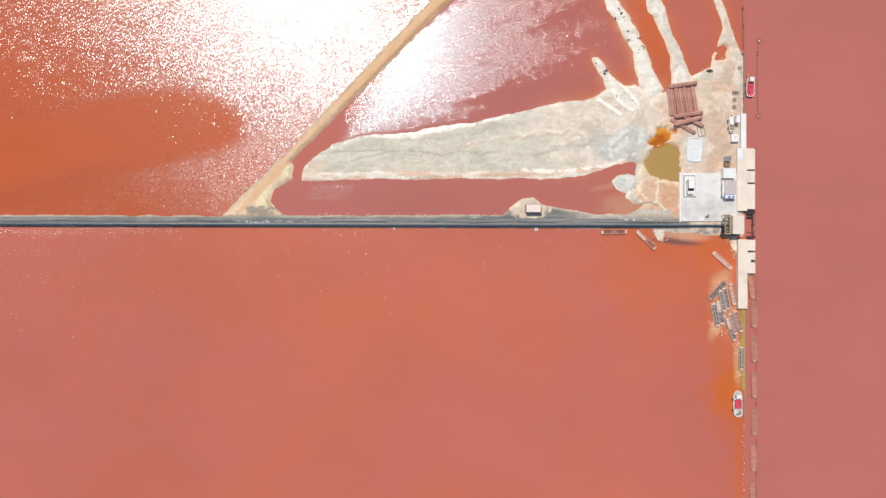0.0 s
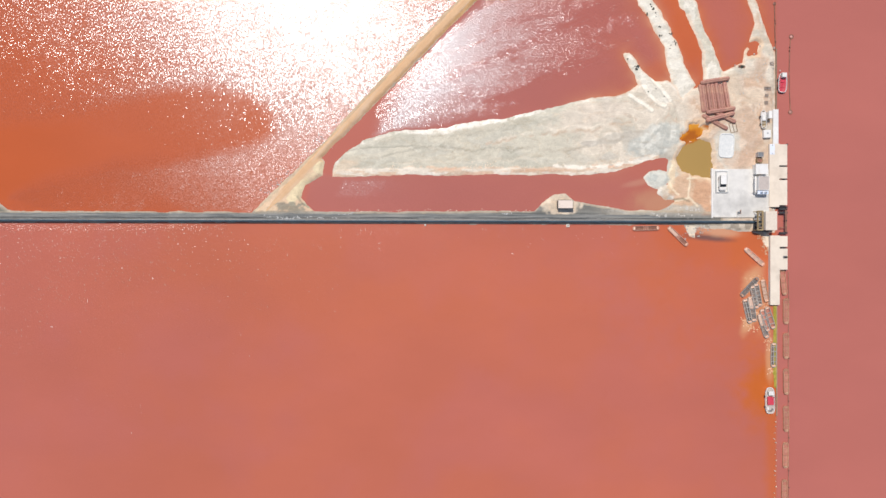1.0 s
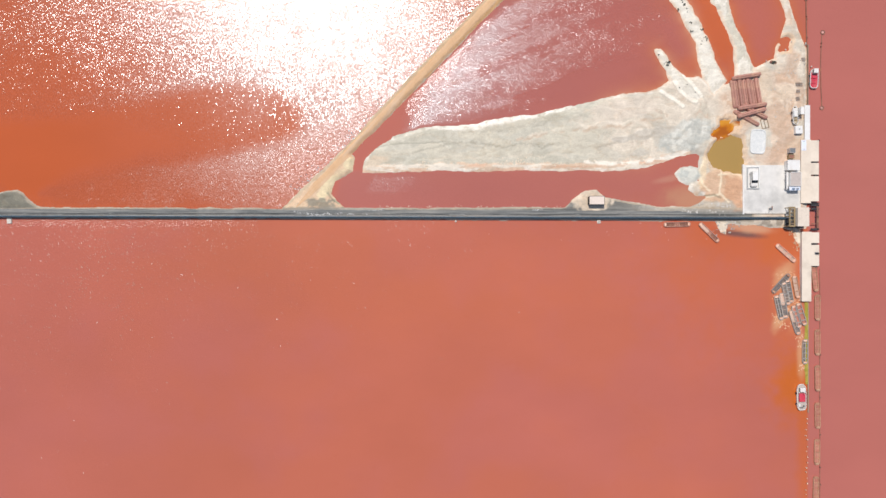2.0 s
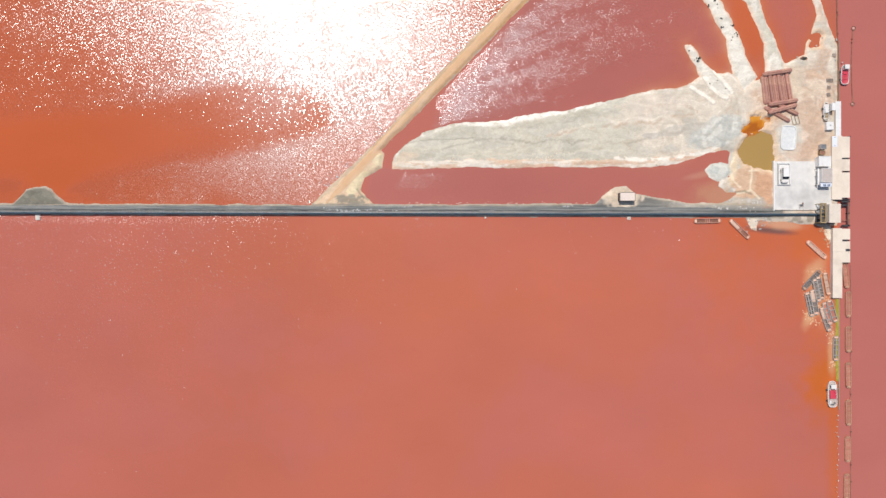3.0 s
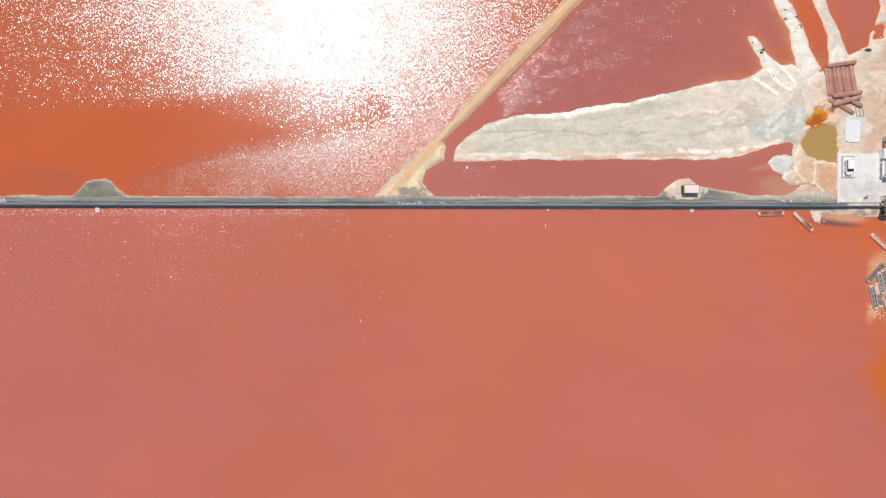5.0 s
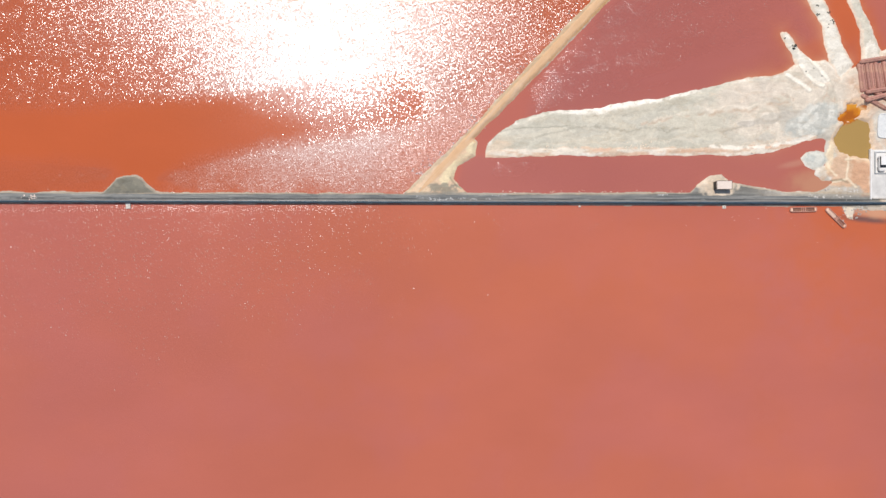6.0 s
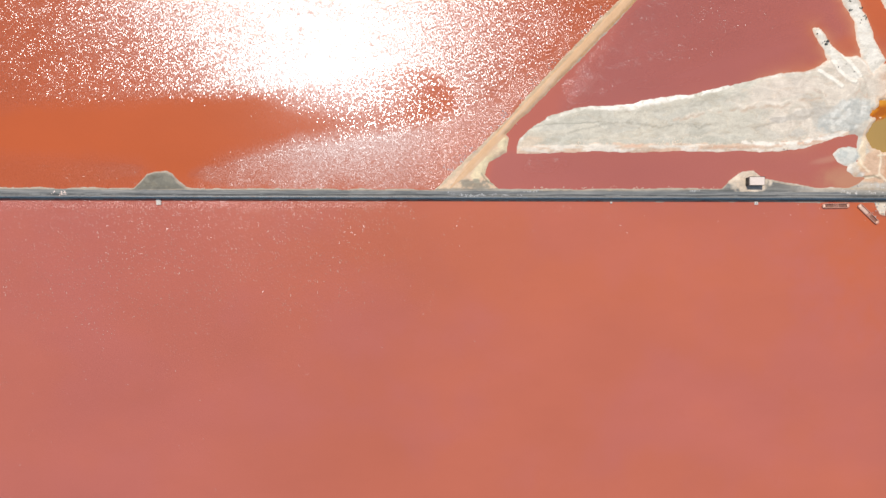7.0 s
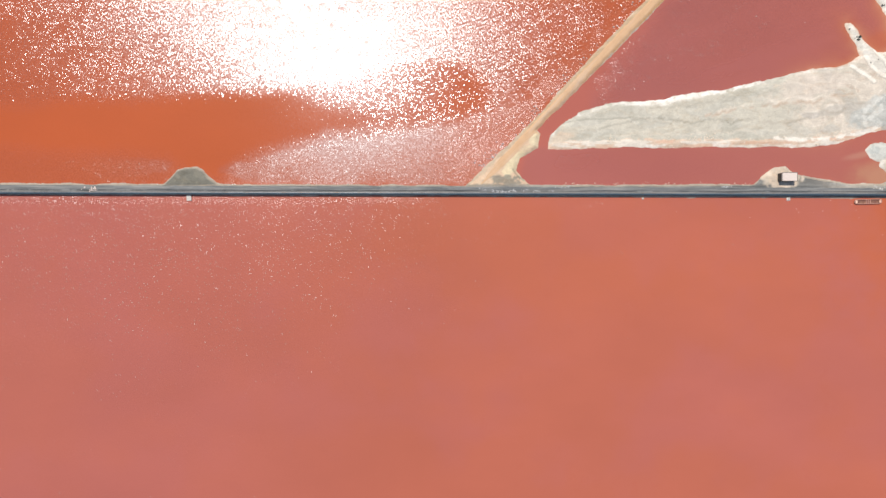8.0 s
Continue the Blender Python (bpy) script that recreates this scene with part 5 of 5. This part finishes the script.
def put_first(ob, poses):
    """Sets a thing at the first pose and copies of it at the rest."""
    ob.matrix_basis = poses[0]
    for m in poses[1:]:
        copy_thing(ob, m)


BRINEFILL = surface("silt_with_brine", (0.50, 0.20, 0.14), (0.40, 0.14, 0.10), (0.56, 0.30, 0.20), 0.5, grain=2.5, patch=0.7, spread=0.15, relief=0.01)
PALERIM = surface("salt_crusted_rim", (0.50, 0.255, 0.155), (0.36, 0.165, 0.10), (0.60, 0.38, 0.25), 0.85, grain=3, patch=0.9, spread=0.12)
GREYRIM = surface("bleached_grey_rim", (0.44, 0.405, 0.37), (0.30, 0.28, 0.26), (0.62, 0.40, 0.27), 0.85, grain=3, patch=0.9, spread=0.15)
HOLD = surface("dark_silted_hold", (0.21, 0.185, 0.172), (0.12, 0.108, 0.104), (0.36, 0.23, 0.17), 0.8, grain=3, patch=0.9, spread=0.2)
PINKRIM = surface("pink_salted_rim", (0.70, 0.38, 0.28), (0.56, 0.27, 0.19), (0.76, 0.52, 0.40), 0.85, grain=3, patch=0.9, spread=0.1)
PEACH = surface("peach_salt_crust", (0.86, 0.52, 0.37), (0.76, 0.42, 0.28), (0.88, 0.64, 0.48), 0.9, grain=3, patch=0.9, spread=0.08)
ROSERIM = surface("rose_rust_rim", (0.60, 0.31, 0.23), (0.48, 0.22, 0.16), (0.68, 0.43, 0.32), 0.85, grain=3, patch=0.9, spread=0.1)
PINKSILT = surface("dried_pink_silt", (0.62, 0.42, 0.32), (0.50, 0.32, 0.24), (0.70, 0.54, 0.42), 0.9, grain=2.5, patch=0.9, spread=0.12)
PALEGREY = surface("salt_dusted_grey", (0.27, 0.23, 0.21), (0.14, 0.125, 0.12), (0.46, 0.26, 0.17), 0.85, grain=2.5, patch=0.9, spread=0.15)

chain = "salt barges moored in a chain"
put_first(barge("rusty pink salt barge half full of brine, moored in the basin", chain, PALERIM, BRINEFILL),
          [between(99.5, -15.1, 98.8, -8.6), between(100.0, -25.3, 100.0, -16.9), between(100.0, -36.4, 100.0, -28.1), between(100.1, -48.1, 100.0, -39.3),
           between(100.1, -59.9, 100.0, -51.4), between(99.8, -71.8, 99.9, -62.8), between(99.4, -83.6, 99.6, -74.9), between(99.5, -94.9, 99.6, -86.5)])
put_first(barge("empty rusty salt barge with pale ends, adrift beside the causeway", "lone salt barges", ROSERIM, RUST, 8.6, 1.5, (-0.6, 0.0, 0.6), 0.2, end_mat=PEACH),
          [between(50.5, 5.4, 59.6, 5.6)])
put_first(barge("rusty salt barge half full of pale silt, adrift beside the causeway", "lone salt barges", ROSERIM, RUST, 8.6, 1.5, (0.3, 0.7), 0.2, end_mat=PEACH, silt=PINKSILT),
          [between(62.1, 6.0, 68.5, -0.2)])
put_first(barge("pale salt-crusted barge aground near the jetty", "lone salt barges", PINKRIM, PINKSILT, 8.2, 1.5, (-1.5, 0.3, 2.0), 0.3, end_mat=PEACH),
          [between(86.3, -0.5, 93.4, -6.9)])

grey = "derelict grey barges beside the jetty"
put_first(barge("derelict grey barge with rusty ends, moored in a cluster", grey, GREYRIM, HOLD, 8.0, 1.75, (-2.6, -1.1, 0.5, 2.2), 0.12, end_mat=PEACH, divider=True),
          [between(86.8, -17.3, 88.5, -25.0), between(96.1, -31.1, 96.0, -39.3, 0, 3)])
put_first(barge("derelict grey barge with a dark hold, moored in a cluster", grey, GREYHULL, HOLD, 8.0, 1.6, (-0.4, 1.9), 0.18, end_mat=PALERIM),
          [between(85.9, -16.1, 90.7, -10.8, 0, -4)])
put_first(barge("derelict grey barge half full of dried silt, moored in a cluster", grey, GREYRIM, PALEGREY, 8.2, 1.75, (-0.9, 1.4), 0.2, end_mat=PEACH, silt=PINKSILT),
          [between(88.5, -17.0, 89.8, -23.9, 0.05, 5), between(91.0, -21.0, 94.3, -30.8, 0, -3)])
put_first(barge("derelict barge full of pale silt, moored in a cluster", grey, GREYRIM, PALEGREY, 7.4, 1.65, (-2.4, -1.2, 0.2, 1.3, 2.3), 0.15, end_mat=PEACH),
          [between(90.3, -12.3, 91.6, -19.5, 0.1, 5), between(89.0, -13.2, 90.5, -20.1, 0.22, -7)])
put_first(barge("salt-crusted barge full of pinkish silt, moored in a cluster", grey, PALERIM, PINKSILT, 7.4, 1.65, (-1.2, 1.3), 0.25, end_mat=PEACH),
          [between(92.5, -10.8, 93.9, -18.3, 0, 4)])
put_first(barge("derelict barge with rose brine standing in its hold", grey, GREYRIM, BRINEFILL, 7.4, 1.65, (-1.6, -0.3, 2.0), 0.15, end_mat=PEACH),
          [between(92.1, -20.6, 94.1, -27.5, 0.15, -5), between(93.9, -20.1, 95.9, -26.4, 0.05, 4)])


def hull_ashore():
    """A barge lying keel up: long rounded back with a ridge."""
    ob = thing("overturned_barge", 0, 0, 0, 0, "rusty pink-brown barge lying keel up on the yard", "barge", "overturned barges stacked on the yard")
    ring = partial(hull_ring, blunt=2.4)
    bm = bmesh.new()
    loft(bm, [ring(9.4, 1.36, 0.0), ring(9.4, 1.4, 0.3), ring(9.1, 1.26, 0.7), ring(8.4, 0.9, 0.95), ring(7.6, 0.35, 1.02)])
    for f in bm.faces:
        f.smooth = len(f.verts) == 4
    part("hull", bm, PINKRUST, ob)
    part("keel", boxes((-0.07, 0.07, -3.8, 3.8, 1.0, 1.1)), RUST, ob)
    part("rubbing_strake", boxes((-0.74, -0.68, -3.2, 3.2, 0.2, 0.34), (0.68, 0.74, -3.2, 3.2, 0.2, 0.34), bevel=0.02), RUST, ob)
    return ob


stack = []
for k in range(6):
    top = (73.0 + k * 1.38, 52.5 + random.uniform(-0.9, 0.6))
    low = (74.5 + k * 1.40, 42.6 + random.uniform(-0.9, 0.4))
    stack.append(between(*low, *top, 0.45 + 0.25 * (k % 2), random.uniform(-8, 8)))
stack += [between(72.7, 51.9, 80.9, 53.2, 1.15), between(74.0, 42.3, 83.2, 43.7, 1.3), between(73.2, 39.5, 83.6, 42.4, 1.35), between(72.9, 41.7, 81.2, 37.0, 0.5),
          between(75.8, 43.2, 83.1, 39.5, 0.75), between(72.5, 51.2, 73.4, 42.8, 0.3)]
put_first(hull_ashore(), stack)

# timber frame on the yard
tf = thing("timber_frame", 82.9, 37.7, 0.62, 14, "weathered timber frame lying on the yard", "timber frame")
for dims in ((-1.15, -1.0, -1.6, 1.6, 0, 0.3), (1.0, 1.15, -1.6, 1.6, 0, 0.3), (-0.07, 0.07, -1.6, 1.6, 0, 0.3), (-1.0, 1.0, 1.45, 1.6, 0, 0.28), (-1.0, 1.0, -1.6, -1.45, 0, 0.28)):
    part("beam", boxes(dims), WOOD, tf)


def motor_boat(name, m, label, length, width, deck_mat, cabin, block, block_mat):
    """A work boat: shell, deck, bulwark, cabin with windows, engine block."""
    ob = thing(name, 0, 0, 0, 0, label, "boat")
    ob.matrix_basis = m

    def ring(l, w, z, bow=0.5):
        out = []
        for i in range(24):
            a = 2 * math.pi * i / 24
            c, s = math.cos(a), math.sin(a)
            pw = 0.62 if s > 0 else 0.42
            out.append((math.copysign(abs(c) ** 0.55, c) * w / 2 * (1 - 0.25 * max(0, s) ** 2 * bow), math.copysign(abs(s) ** pw, s) * l / 2, z))
        return out
    bm = bmesh.new()
    loft(bm, [ring(length * 0.85, width * 0.7, -0.3), ring(length * 0.97, width * 0.95, 0.35), ring(length, width, 0.85), ring(length, width, 0.95), ring(length - 0.3, width - 0.3, 0.95), ring(length - 0.32, width - 0.34, 0.6)], True, False)
    part("hull", bm, WHITE, ob)
    bm = loft(bmesh.new(), [ring(length - 0.3, width - 0.32, 0.56), ring(length - 0.3, width - 0.32, 0.63)])
    part("deck", bm, deck_mat, ob)
    x, y0, y1, h = cabin
    cab = part("cabin", boxes((-x, x, y0, y1, 0.6, h), bevel=0.12), WHITE, ob)
    part("window", boxes((-x - 0.015, x + 0.015, y0 + 0.2, y1 - 0.2, h - 0.65, h - 0.25), bevel=0), GLASS, cab)
    part("windscreen", boxes((-x + 0.15, x - 0.15, y0 - 0.015, y1 + 0.015, h - 0.7, h - 0.25), bevel=0), GLASS, cab)
    for x0, x1, a, b, z in block:
        part("hatch", boxes((x0, x1, a, b, 0.6, z), bevel=0.06), block_mat, ob)
    for s in (-1, 1):
        bm = bmesh.new()
        for k in range(5):
            yy = -length * 0.3 + k * length * 0.13
            rod(bm, (s * (width / 2 - 0.14), yy, 0.9), (s * (width / 2 - 0.14), yy, 1.45), 0.03, 6)
        rod(bm, (s * (width / 2 - 0.14), -length * 0.3, 1.45), (s * (width / 2 - 0.14), length * 0.22, 1.45), 0.03, 6)
        part("rail", bm, STEEL, ob)
    for yy in (-length * 0.25, length * 0.15):
        bm = bmesh.new()
        bmesh.ops.create_cone(bm, cap_ends=True, segments=12, radius1=0.3, radius2=0.3, depth=0.22, matrix=pose(-width / 2 - 0.1, yy, 0.6, 0, 90, 0))
        part("tyre_fender", bm, DARK, ob)
    return ob


motor_boat("motor_boat", pose(98.7, 52.0, 0, 0, 0, -2), "white motor boat with a red deck and a white cabin", 6.2, 2.7, RED, (0.72, 1.5, 2.95, 2.0),
           [(-0.75, -0.1, -1.6, -0.4, 0.85), (0.15, 0.75, -1.5, -0.2, 0.8), (-0.6, 0.6, 0.1, 1.0, 0.9)], RED)
tug = motor_boat("tug_boat", pose(94.7, -49.7, 0, 0, 0, 1), "white tug boat with a pinkish red engine casing beside the quay", 8.4, 3.0, GREYROOF, (0.8, 1.75, 3.1, 1.7),
                 [(-0.95, 0.95, -1.4, 1.3, 1.3)], RED)
for x, y, w, d, z in ((-0.75, -2.6, 0.3, 0.45, 0.95), (0.7, -2.9, 0.25, 0.3, 0.9), (0.0, -3.4, 0.5, 0.2, 0.8), (-0.9, 1.5, 0.18, 0.18, 1.0), (0.95, 1.5, 0.18, 0.18, 1.0)):
    part("deck_box", boxes((x - w, x + w, y - d, y + d, 0.6, z), bevel=0.04), WHITE if z > 0.9 else STEEL, tug)
bm = bmesh.new()
rod(bm, (0, 1.6, 1.6), (0, 1.6, 4.2), 0.06, 8)
part("mast", bm, STEEL, tug)
motor_boat("fishing_boat", pose(92.2, 40.1, 0.85, 0, 0, 2), "small white boat with a brown cockpit laid up ashore", 5.8, 1.75, BROWN, (0.66, -0.5, 2.3, 1.1),
           [(-0.5, 0.5, -2.4, -2.0, 0.85), (-0.5, 0.5, -1.3, -1.05, 0.8)], SALTY)
for y in (-1.2, 1.2):
    cr = thing("boat_cradle", 92.2, 40.1, 0.6, 2, "low timber cradle under a laid-up boat", "boat cradle", "boat cradles")
    part("beam", boxes((-0.9, 0.9, y - 0.12, y + 0.12, 0, 0.3)), WOOD, cr)


# ================= mooring lines, posts, small things =================
def post(x, y, h, r, material, label, category, group, z=-0.6):
    ob = thing(category.replace(" ", "_"), x, y, 0, 0, label, category, group)
    bm = bmesh.new()
    rod(bm, (0, 0, z), (0, 0, h), r, 10)
    part("shaft", bm, material, ob)
    bm = bmesh.new()
    rod(bm, (0, 0, h), (0, 0, h + 0.05), r * 1.15, 10)
    part("cap", bm, SALTY if material != RUST else RUST, ob)
    return ob


def cable(pts, r, material, label):
    """A mooring cable on or just over the water."""
    ob = thing("mooring_cable", 0, 0, 0, 0, label, "cable")
    bm = bmesh.new()
    for a, b in zip(pts, pts[1:]):
        rod(bm, (a[0], a[1], 0.12), (b[0], b[1], 0.12), r, 6)
    part("rope", bm, material, ob)
    return ob


cable([(96.5, 78.1), (96.6, 69.4), (96.8, 62.1), (97.0, 54.8), (97.1, 43.4)], 0.16, RUST, "dark rusty mooring cable floating along the quay")
cable([(101.6, 66.1), (101.4, 63.0), (101.2, 56.7), (101.3, 49.4), (101.6, 43.0)], 0.13, RUST, "dark rusty mooring cable floating in the basin")
cable([(100.9, -8.6), (101.0, -21.7), (100.9, -36.2), (100.9, -50.8), (101.0, -65.4), (100.9, -94.5)], 0.10, RUST, "dark mooring cable along the chain of barges")
MOOR = "mooring posts in the basin"
for x, y in [(96.5, 77.4), (96.6, 72.1), (96.7, 71.2), (96.8, 65.4), (101.3, 63.6), (101.2, 62.5), (101.0, -17.5), (101.0, -18.9), (100.9, -29.0), (101.0, -36.2), (100.9, -49.9), (101.0, -61.8), (100.9, -72.3), (101.0, -77.8)]:
    post(x, y, 0.6, 0.15, RUST, "short rusty mooring post standing in brine", "mooring post", MOOR)
for x, y, r in ((101.9, 67.0, 0.62), (101.6, 42.8, 0.6), (96.5, 77.6, 0.4)):
    ob = thing("buoy", x, y, 0, 0, "round pale pink mooring buoy with a dark ring", "buoy", "mooring buoys")
    bm = bmesh.new()
    bmesh.ops.create_uvsphere(bm, u_segments=16, v_segments=8, radius=r * 0.75, matrix=Matrix.Diagonal((1, 1, 0.6, 1)))
    part("float", bm, BUOY, ob)
    bm = bmesh.new()
    n, k = 20, 8
    loops = [[bm.verts.new(((r + 0.14 * math.cos(b)) * math.cos(a), (r + 0.14 * math.cos(b)) * math.sin(a), 0.1 + 0.14 * math.sin(b))) for b in (2 * math.pi * j / k for j in range(k))] for a in (2 * math.pi * i / n for i in range(n))]
    for i in range(n):
        for j in range(k):
            bm.faces.new((loops[i][j], loops[(i + 1) % n][j], loops[(i + 1) % n][(j + 1) % k], loops[i][(j + 1) % k]))
    part("ring", bm, RUST, ob)

# worn stakes of the old quay line further south
for k in range(16):
    y = -56.3 - k * 1.75 - random.uniform(0, 0.7)
    post(96.6 + random.uniform(-0.35, 0.35), y, random.uniform(0.15, 0.6), random.uniform(0.08, 0.16), random.choice((STONE, PALERIM, PALERIM)), "worn salt-crusted stake of an old quay line", "stake", "stakes of the old quay line")


TANSALT = surface("tan_salt", (0.74, 0.44, 0.26), (0.62, 0.32, 0.17), (0.80, 0.58, 0.42), 0.9, grain=3, patch=0.9)
PALESALT = surface("pale_salt", (0.88, 0.72, 0.62), (0.82, 0.62, 0.52), (0.86, 0.76, 0.68), 0.8, grain=3, patch=0.9)


def lump(bm, x, y, z, r, flat=0.6):
    """One rough stone."""
    v = bmesh.ops.create_icosphere(bm, subdivisions=1, radius=r, matrix=Matrix.Translation((x, y, z)) @ pose(0, 0, 0, 0, 0, random.uniform(0, 360)) @ Matrix.Diagonal((random.uniform(0.7, 1.3), random.uniform(0.7, 1.3), flat, 1)))["verts"]
    for p in v:
        p.co += Vector([random.uniform(-0.18, 0.18) * r for _ in range(3)])


def scatter(name, label, category, material, spots, count, spread, size, z=0.55, flat=0.6, across=1.0):
    """Uncountable small pieces as one object."""
    bm = bmesh.new()
    for k in range(count):
        x, y = random.choice(spots)
        lump(bm, x + random.gauss(0, spread), y + random.gauss(0, spread * across), z, random.uniform(*size), flat)
    ob = new(name, mesh_of(name, bm))
    ob.data.materials.append(material)
    return tagged(ob, label, category, kind="stuff")


scatter("saltbush", "small dark saltbush and stones dotted over the white salt tongues", "saltbush", SHRUB,
        [(56.8, 76.7), (57.2, 76.0), (58.3, 74.1), (55.7, 74.3), (59.0, 69.8), (59.7, 69.0), (59.9, 67.2), (62.8, 67.6), (63.8, 65.0), (61.9, 64.3), (62.5, 63.4), (49.5, 59.4), (51.9, 57.2), (51.6, 56.7), (52.8, 57.6), (55.9, 49.5), (58.3, 50.1), (60.5, 47.9), (60.8, 47.5)], 44, 0.35, (0.14, 0.3))
scatter("rubble", "salt-crusted rubble at the foot of the causeway", "rubble", STONE, [(68.5, 6.0), (69.0, 4.6), (69.2, 3.1), (70.3, 6.2), (72.1, 5.6), (74.0, 6.0), (72.9, 4.6), (74.9, 5.6)], 60, 0.9, (0.1, 0.3), 0.12)
scatter("rubble", "grey stones along the dike edge", "rubble", STONE, [(-66.3, 16.2), (-62.7, 19.3), (-59.0, 22.4), (-55.4, 25.7), (-51.7, 29.3), (-48.1, 33.3), (-43.5, 38.4), (-39.0, 43.5), (-33.5, 49.0), (-28.1, 54.6), (-22.6, 60.7), (-17.1, 66.3), (-11.7, 72.0), (-6.2, 77.6)], 260, 1.6, (0.1, 0.26), 0.15)
scatter("rubble", "pale salt blocks on the yard", "rubble", STONE, [(84.9, 53.0), (87.1, 49.4), (83.1, 31.1), (89.4, 43.9), (94.0, 56.7), (93.1, 60.3), (90.3, 53.0), (84.0, 41.2)], 70, 2.2, (0.1, 0.3), 0.66)
scatter("salt_crust", "white salt slabs along the south side of the spit", "salt crust", SALTY, [(-3.5, 25.1), (-2.2, 24.6), (-0.7, 25.3), (1.1, 25.0), (2.9, 25.5), (5.1, 24.8), (6.2, 25.7), (39.3, 25.1), (44.8, 26.0), (-26.2, 24.6), (17.5, 25.0), (26.6, 25.1)], 110, 0.8, (0.1, 0.28), 0.52)
scatter("salt_crust", "lumps of salt on shoals beside the derelict barges", "salt crust", TANSALT, [(86.3, -15.8), (87.1, -24.4), (88.9, -11.1), (91.8, -10.7), (93.3, -19.5), (94.2, -21.7), (94.0, -29.0), (92.5, -26.2), (88.2, -25.3), (95.6, -39.9), (91.1, -12.2), (88.5, -14.4), (91.1, -21.7), (92.2, -23.9), (95.1, -30.8), (95.5, -33.5), (87.1, -18.0), (89.3, -26.8)], 420, 0.7, (0.07, 0.26), 0.0)


scatter("salt_crust", "peach salt lumps along the shoal beside the loading house", "salt crust", TANSALT, [(93.6, 3.8), (94.0, 1.6), (93.3, -0.5), (91.8, 2.7), (94.4, -2.0), (94.5, 5.3)], 120, 0.6, (0.08, 0.28), 0.05)
scatter("salt_crust", "cream salt and dark weed along the north foot of the causeway", "salt crust", SALTY, [(-40.8 + k * 0.9, 11.0 + 0.3 * math.sin(k * 0.7)) for k in range(68)] + [(39.3, 12.2), (44.8, 11.7), (50.3, 11.2)], 80, 0.2, (0.06, 0.18), 0.08)
scatter("salt_foam", "small flecks of white salt foam drifting on the brine", "salt foam", PALESALT,
        [(32.1, 3.1), (34.8, 0.9), (36.6, 2.4), (39.3, -0.7), (42.6, 2.9), (44.8, 0.2), (29.3, 2.0), (27.5, -0.7), (37.5, -2.6), (41.2, 4.2), (47.5, 2.4), (52.1, 2.7), (56.7, 1.6), (22.0, 3.1), (17.5, 1.6), (64.5, -3.1), (64.5, 2.0), (78.0, -34.1), (10.2, 3.8), (-4.4, 0.2)], 14, 1.8, (0.06, 0.13), 0.0)

scatter("salt_crust", "pale salt spilt on the grey causeway road", "salt crust", PALESALT, [(-188.9, 9.3), (-188.2, 9.5), (-187.6, 9.2), (-191.5, 9.4)], 26, 0.32, (0.1, 0.26), 0.8)

scatter("salt_crust", "thin white salt streaks on the road beside the conveyor", "salt crust", TROUGH, [(-62.6, 8.9), (-61.4, 8.7), (-60.0, 8.6), (-58.8, 8.6), (-57.4, 8.7), (-56.0, 8.8), (-52.8, 9.1), (-49.0, 8.7), (-44.6, 8.8), (-41.8, 9.9), (-39.2, 10.2), (-66.0, 9.4), (9.4, 10.1), (11.0, 10.2)], 150, 0.8, (0.07, 0.2), 0.83, 0.2, 0.18)
scatter("salt_crust", "white and grey salt patches beside the end of the causeway road", "salt crust", STONE, [(58.6, 9.2), (61.4, 9.6), (64.0, 9.0), (66.2, 9.4), (67.6, 11.6), (69.2, 12.0), (70.4, 11.2), (70.0, 9.0), (63.0, 12.0), (57.0, 9.9)], 70, 0.8, (0.1, 0.34), 0.71, 0.18, 0.4)
scatter("salt_crust", "pale salt blocks along the south foot of the conveyor", "salt crust", STONE, [(71.8, 6.3), (73.6, 6.0), (75.4, 6.2), (77.2, 5.9), (79.0, 6.2), (80.8, 6.0), (83.0, 6.3), (85.6, 6.2)], 70, 0.7, (0.1, 0.28), 0.25, 0.3, 0.5)

# scrap and pallets on the yard
for x, y, a in ((93.4, 50.1, 4), (93.6, 47.9, -3), (93.5, 45.5, 8), (94.4, 50.1, 0), (95.3, 58.1, 12)):
    ob = thing("pallet", x, y, 0.66, a, "weathered dark timber pallet on the yard", "pallet", "pallets on the yard")
    for k in range(5):
        part("slat", boxes((-0.6, 0.6, -0.55 + k * 0.25, -0.37 + k * 0.25, 0.1, 0.15), bevel=0), WOOD if k % 2 else GREYHULL, ob)
    for xx in (-0.5, 0, 0.5):
        part("bearer", boxes((xx - 0.05, xx + 0.05, -0.55, 0.6, 0, 0.1), bevel=0), WOOD, ob)
scrap = thing("scrap_heap", 85.6, 57.4, 0.6, 35, "dark heap of rusty scrap and old nets", "scrap heap")
for k in range(9):
    bm = bmesh.new()
    lump(bm, random.gauss(0, 0.75), random.gauss(0, 0.35), 0.2, random.uniform(0.3, 0.55))
    part("scrap_piece", bm, SHRUB if k % 3 else RUST, scrap)
# concrete blocks in the shallows
for x, y, w, d in ((30.1, 6.3, 0.55, 0.5), (-158.7, 6.7, 0.75, 0.95), (-15.7, 6.5, 0.3, 0.3)):
    ob = thing("outlet_block", x, y, -0.5, 3, "pale concrete outlet block in the brine beside the causeway", "concrete block", "outlet blocks")
    part("block", boxes((-w, w, -d, d, 0, 0.85), bevel=0.08), CONCRETE, ob)
    part("lid", boxes((-w * 0.5, w * 0.5, -d * 0.5, d * 0.5, 0.85, 0.92), bevel=0.02), STONE, ob)
